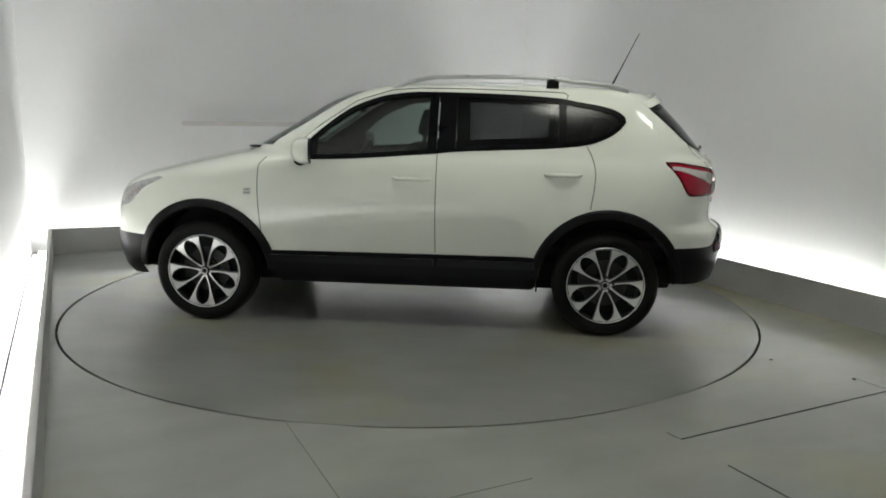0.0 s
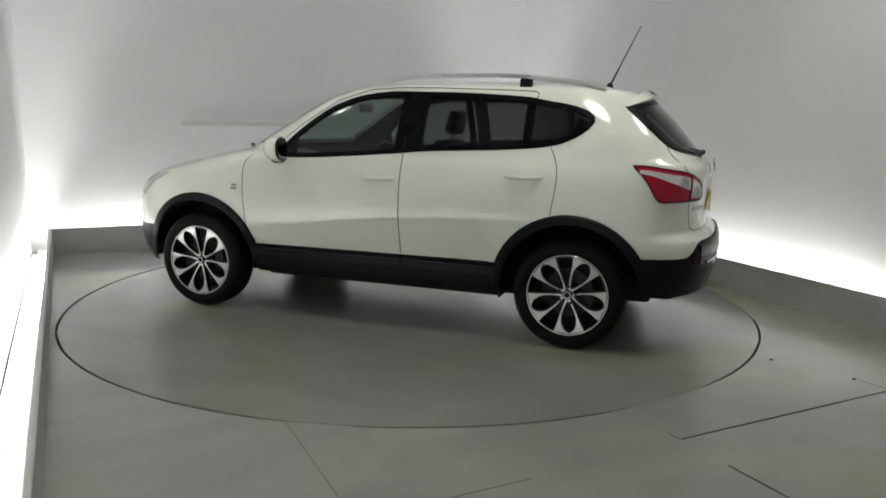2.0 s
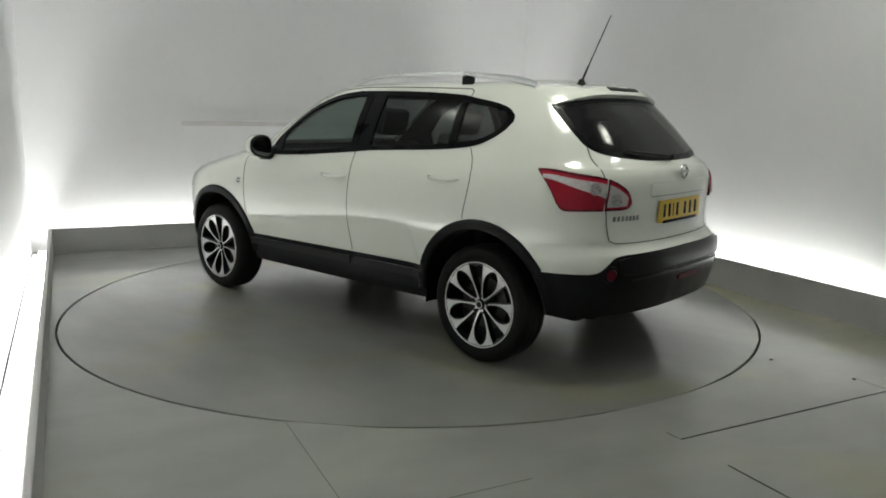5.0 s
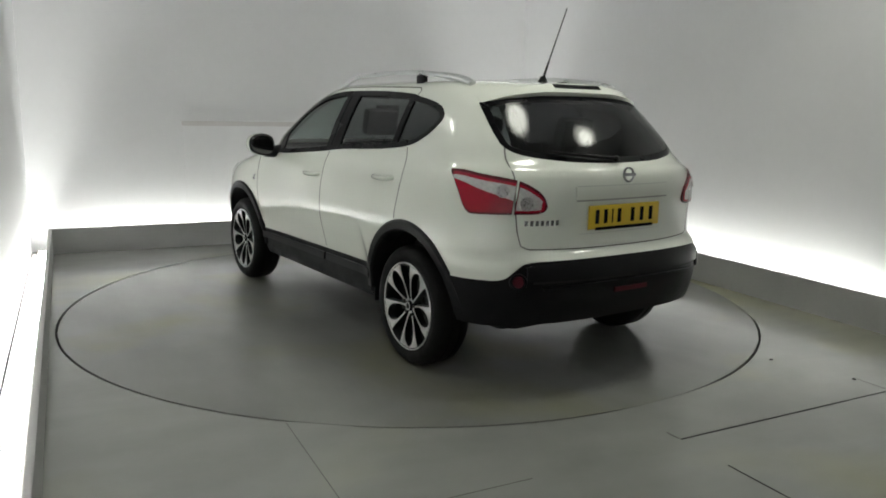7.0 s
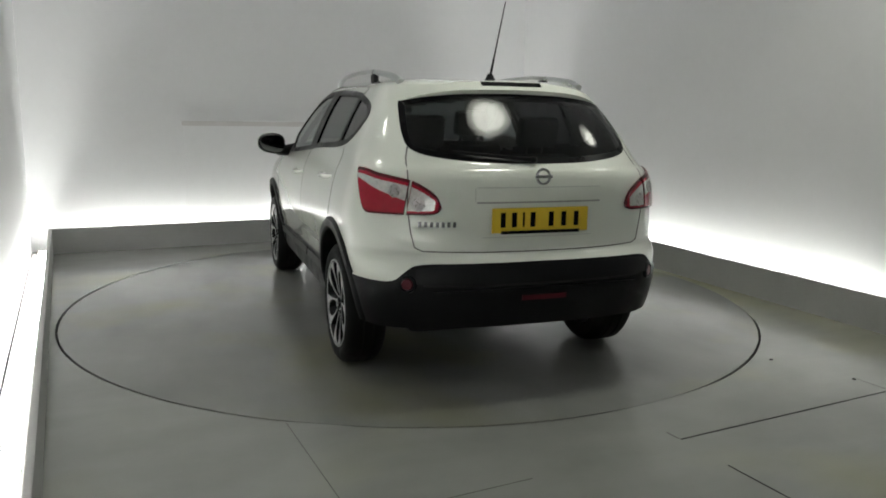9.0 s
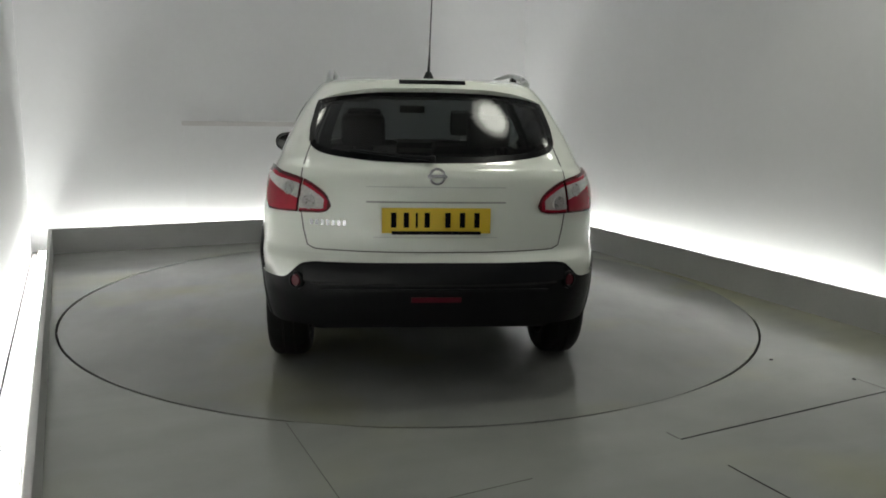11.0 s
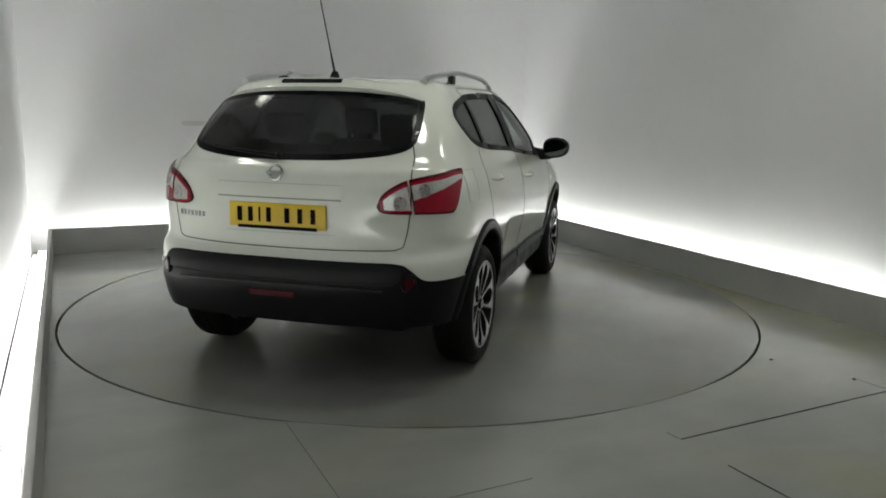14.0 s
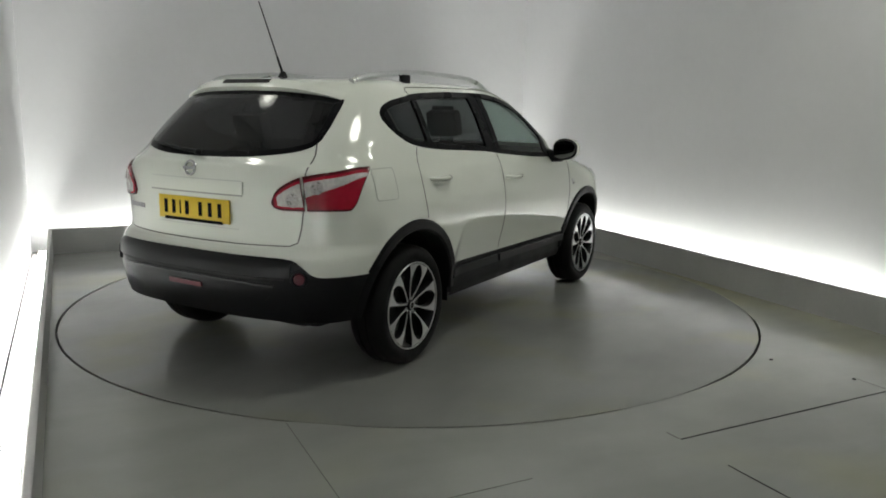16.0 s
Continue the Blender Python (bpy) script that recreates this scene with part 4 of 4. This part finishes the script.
    for side in (1, -1):
        for z in (0.885, 0.862):
            part("wing_badge", sheet(bmesh.new(), on_side, np.linspace(0.99, 1.035, 3), lambda q: z, lambda q: z + 0.016, 1, 0.003, 0.003, side), RAIL, car, "", 0)
    # wiper
    pts = [on_tail(np.array(y), np.array(z)) + np.array((-0.018, 0, 0.01)) for y, z in ((0.02, 1.168), (0.15, 1.178), (0.30, 1.192), (0.42, 1.205))]
    bm = tube(bmesh.new(), pts, [0.012, 0.009, 0.007, 0.005], 8)
    bmesh.ops.create_uvsphere(bm, u_segments=14, v_segments=8, radius=0.018, matrix=Matrix.Translation(pts[0]))
    part("rear_wiper", bm, BLACK, tg, "black rear wiper arm")
    # cowl wiper ends at the foot of the windscreen
    for side in (1, -1):
        q = [on_front(np.array(u), np.array(z)) + np.array((0.01, 0, 0.012)) for u, z in ((0.50, 1.150), (0.44, 1.147), (0.36, 1.144), (0.26, 1.142))]
        part("windscreen_wiper", tube(bmesh.new(), [(w[0], w[1] * side, w[2]) for w in q], [0.008, 0.011, 0.010, 0.007], 8), BLACK, car, "black windscreen wiper arm")
    # roof spoiler lip
    part("spoiler", sheet(bmesh.new(), on_tail, np.linspace(-0.580, 0.580, 40), lambda y: float(REARGLASS_HI(abs(y))) - 0.001, lambda y: 1.545 - 0.05 * (y / 0.55) ** 2, 5, lambda y: 0.002 + 0.028 * (1 - (y / 0.58) ** 4), 0.04, 1, (-1, 0, 0.4)), PAINT, tg, "white roof spoiler")
    # aerial
    bm = bmesh.new()
    bmesh.ops.create_cone(bm, cap_ends=True, segments=20, radius1=0.030, radius2=0.014, depth=0.034, matrix=Matrix.Translation((-1.385, 0, 1.603)))
    a = part("aerial_base", bm, BLACK, car, "black aerial base", 40)
    bm = tube(bmesh.new(), [(-1.388, 0, 1.61), (-1.43, 0, 1.70)], [0.0075, 0.006], 8)
    tube(bm, [(-1.43, 0, 1.70), (-1.565, 0, 1.985)], [0.0042, 0.003], 8)
    part("aerial_mast", bm, BLACK, a)


def build_side_details(car, made):
    RAILZ = curve((-1.44, 1.553), (-1.36, 1.582), (-1.10, 1.616), (-0.76, 1.640), (-0.20, 1.634), (-0.04, 1.608), (0.07, 1.572), (0.11, 1.555))
    for side in (1, -1):
        bm = tube(bmesh.new(), [(x, (0.555 - 0.03 * max(0, -0.9 - x)) * side, float(RAILZ(x))) for x in np.linspace(-1.435, 0.108, 36)], [0.020 - 0.0055 * min(1, k / 12) for k in range(36)], 10)
        rail = part("roof_rail", bm, RAIL, car, "silver roof rail")
        bm = box(bmesh.new(), (-0.985, 0.540 * side, 1.565), (-0.905, 0.570 * side, 1.618), bevel=0.006)
        part("rail_foot", bm, BLACK, rail, "black rail foot")
        for nm, x0, x1, z in (("front_door", -0.185, 0.055, 0.985), ("rear_door", -1.135, -0.905, 1.030)):
            pts = [on_side(np.array(x), np.array(z + 0.004 * (k in (0, 6)))) + np.array((0, o, 0)) for k, (x, o) in enumerate(zip(np.linspace(x1, x0, 7), (-0.005, 0.022, 0.032, 0.034, 0.032, 0.026, -0.005)))]
            bm = tube(bmesh.new(), [(p[0], p[1] * side, p[2]) for p in pts], [0.010, 0.013, 0.014, 0.014, 0.014, 0.013, 0.010], 10)
            h = part("door_handle", bm, PAINT, made[nm, side], "white door handle", 60)
            part("handle_cup", sheet(bmesh.new(), on_side, np.linspace(x0 + 0.05, x1 - 0.05, 6), lambda q: z - 0.030, lambda q: z + 0.024, 3, 0.0012, 0.003, side), PAINT, h)
        # door mirror
        mir = made["front_door", side]
        def mirror_point(x, y, z, w, h):
            """Squared at the door, drooping and narrower towards the outer end."""
            y, z = math.copysign(abs(y) ** 0.68, y), math.copysign(abs(z) ** 0.66, z)
            return (x - 0.02 * y, side * (0.984 + y * w), 1.163 + z * h * (1 - 0.14 * max(0, y)) - 0.010 * (1 - y) - 0.012 * max(0, y) * (z > 0))
        bm = bmesh.new()
        bmesh.ops.create_uvsphere(bm, u_segments=28, v_segments=18, radius=1.0)
        for v in bm.verts:
            x, y, z = v.co
            x = max(x, -0.40)
            v.co = mirror_point(0.600 + x * 0.082, y, z, 0.108, 0.083)
        m = part("door_mirror", bm, PAINT, mir, "white door mirror housing", 50)
        bm = bmesh.new()
        bmesh.ops.create_uvsphere(bm, u_segments=24, v_segments=12, radius=1.0)
        for v in bm.verts:
            x, y, z = v.co
            v.co = mirror_point(0.566 + x * 0.009, y, z, 0.105, 0.080)
        part("mirror_rim", bm, BLACK, m, "black mirror rim", 50)
        bm = bmesh.new()
        bmesh.ops.create_uvsphere(bm, u_segments=24, v_segments=12, radius=1.0)
        for v in bm.verts:
            x, y, z = v.co
            v.co = mirror_point(0.5565 + x * 0.003, y, z, 0.092, 0.068)
        part("mirror_glass", bm, MIRROR, m, "dark mirror glass", 50)
        bm = tube(bmesh.new(), [(0.66, 0.79 * side, 1.104), (0.655, 0.86 * side, 1.094), (0.645, 0.935 * side, 1.092)], [0.048, 0.044, 0.036], 12)
        part("mirror_arm", bm, BLACK, mir, "black mirror arm", 50)
        # ribbed step strips along the sill
        for x0, x1 in ((-0.86, -0.235), (-0.205, 0.90)):
            part("sill_strip", sheet(bmesh.new(), on_side, np.linspace(x0, x1, 12), lambda q: 0.415, lambda q: 0.465, 3, lambda q: 0.019, 0.012, side), SATIN, made["sill", side], "satin black step strip")
        # mud guard
        bm = box(bmesh.new(), (-0.885, 0.74 * side, 0.27), (-0.875, 0.835 * side, 0.42), bevel=0.004)
        part("mud_flap", bm, BLACK, car)
    bm = bmesh.new()
    box(bm, (-1.92, -0.62, 0.30), (1.95, 0.62, 0.44), bevel=0.05)
    box(bm, (-0.87, -0.70, 0.245), (0.87, 0.70, 0.42), bevel=0.03)
    # two low boxes out of sight, added to deepen the shade under the car
    box(bm, (-1.05, -0.42, 0.195), (1.75, 0.42, 0.30), bevel=0.04)
    box(bm, (-1.78, -0.58, 0.262), (-1.0, 0.58, 0.38), bevel=0.04)
    part("underbody", bm, TRIM, car, "dark underbody")
    # unseen axle beam, added to block more light under the car
    bm = tube(bmesh.new(), [(-1.315, y, 0.30 - 0.03 * (abs(y) < 0.5)) for y in np.linspace(-0.72, 0.72, 9)], 0.05, 10)
    part("rear_axle", bm, BLACK, car, "black rear axle beam")
    for side in (1, -1):
        for hx in (HUB_F, HUB_R):
            bm = tube(bmesh.new(), [(hx, 0.45 * side, 0.26), (hx, 0.70 * side, 0.30)], 0.04, 8)
            part("suspension_arm", bm, BLACK, car)


def build_cabin(car):
    """Seats, dashboard and steering wheel, right-hand drive."""
    def seat(x, y, w, back_h, rests):
        s = empty("seat")
        s.parent = car
        s.matrix_basis = pose(x, y, 0.0)
        tagged(s, label="black cloth car seat")
        part("cushion", box(bmesh.new(), (-0.25, -w, 0.52), (0.27, w, 0.68), bevel=0.04), FABRIC, s)
        m = Matrix.Translation((-0.22, 0, 0.62)) @ Matrix.Rotation(radians(-16), 4, "Y")
        part("backrest", box(bmesh.new(), (-0.07, -w, 0.0), (0.06, w, back_h), m, 0.045), FABRIC, s)
        for dy in rests:
            h = box(bmesh.new(), (-0.045, dy - 0.125, back_h + 0.05), (0.05, dy + 0.125, back_h + 0.235), m, 0.04)
            part("headrest", h, FABRIC, s)
            h = bmesh.new()
            for d in (-0.05, 0.05):
                tube(h, [m @ Vector((0, dy + d, back_h - 0.03)), m @ Vector((0, dy + d, back_h + 0.08))], 0.007, 8)
            part("headrest_stem", h, CHROME, s)
    seat(0.31, 0.37, 0.25, 0.60, (0.0,))
    seat(0.25, -0.37, 0.25, 0.60, (0.0,))
    seat(-0.87, 0.0, 0.62, 0.56, (-0.36, 0.36))
    bm = bmesh.new()
    box(bm, (0.62, -0.70, 0.75), (1.10, 0.70, 1.06), bevel=0.06)
    part("dashboard", bm, TRIM, car, "charcoal dashboard")
    bm = bmesh.new()
    ring = [(0.185 * math.cos(a), 0.0, 0.185 * math.sin(a)) for a in np.linspace(0, 2 * math.pi, 33)]
    m = Matrix.Translation((0.52, -0.37, 1.0)) @ Matrix.Rotation(radians(-25), 4, "Y") @ Matrix.Rotation(radians(90), 4, "Z")
    tube(bm, [m @ Vector(p) for p in ring], 0.016, 8, False)
    for a in (0.2, math.pi - 0.2, -math.pi / 2):
        tube(bm, [m @ Vector((0, 0, 0)), m @ Vector((0.18 * math.cos(a), 0, 0.18 * math.sin(a)))], 0.016, 8)
    bmesh.ops.create_uvsphere(bm, u_segments=14, v_segments=8, radius=0.06, matrix=m)
    part("steering_wheel", bm, TRIM, car, "black steering wheel")
    bm = box(bmesh.new(), (0.42, -0.10, 1.40), (0.44, 0.10, 1.46), bevel=0.008)
    part("rear_view_mirror", bm, TRIM, car)
    bm = box(bmesh.new(), (-1.75, -0.62, 0.55), (-1.05, 0.62, 0.60), bevel=0.01)
    part("boot_floor", bm, TRIM, car)
    bm = box(bmesh.new(), (-1.7, -0.60, 1.075), (-1.10, 0.60, 1.095), bevel=0.006)
    part("parcel_shelf", bm, TRIM, car, "black parcel shelf")


def build_car():
    car = tagged(empty("car"), label="white five-door crossover car with black cladding on the turntable", category="car")
    made = build_skin(car)
    build_windows(car, made)
    build_seams(car, made)
    build_arches(car)
    for x, side, phase in ((HUB_F, 1, -84), (HUB_R, 1, -96), (HUB_F, -1, 23), (HUB_R, -1, 33)):
        build_wheel(car, x, side, phase)
    build_lamps(car, made)
    build_tail_details(car, made)
    build_side_details(car, made)
    build_cabin(car)
    return car


car = build_car()


# ---------------------------------------------------------------- what moves
HEADING, RATE = 172.454, -7.2093      # the car's heading at the start, and degrees a second
AXLE_X, AXLE_Y = -0.0237, 0.0144      # the wheelbase's middle, from the turntable's axis


def motions():
    rows, disc = [], []
    for k in range(17):
        a = HEADING + RATE * k
        c, s = math.cos(radians(a)), math.sin(radians(a))
        rows.append((float(k), pose(c * AXLE_X - s * AXLE_Y, s * AXLE_X + c * AXLE_Y, 0.0, 0, 0, a)))
        disc.append((float(k), pose(0, 0, 0, 0, 0, a)))
    walk(car, rows)
    walk(turntable, disc)


motions()
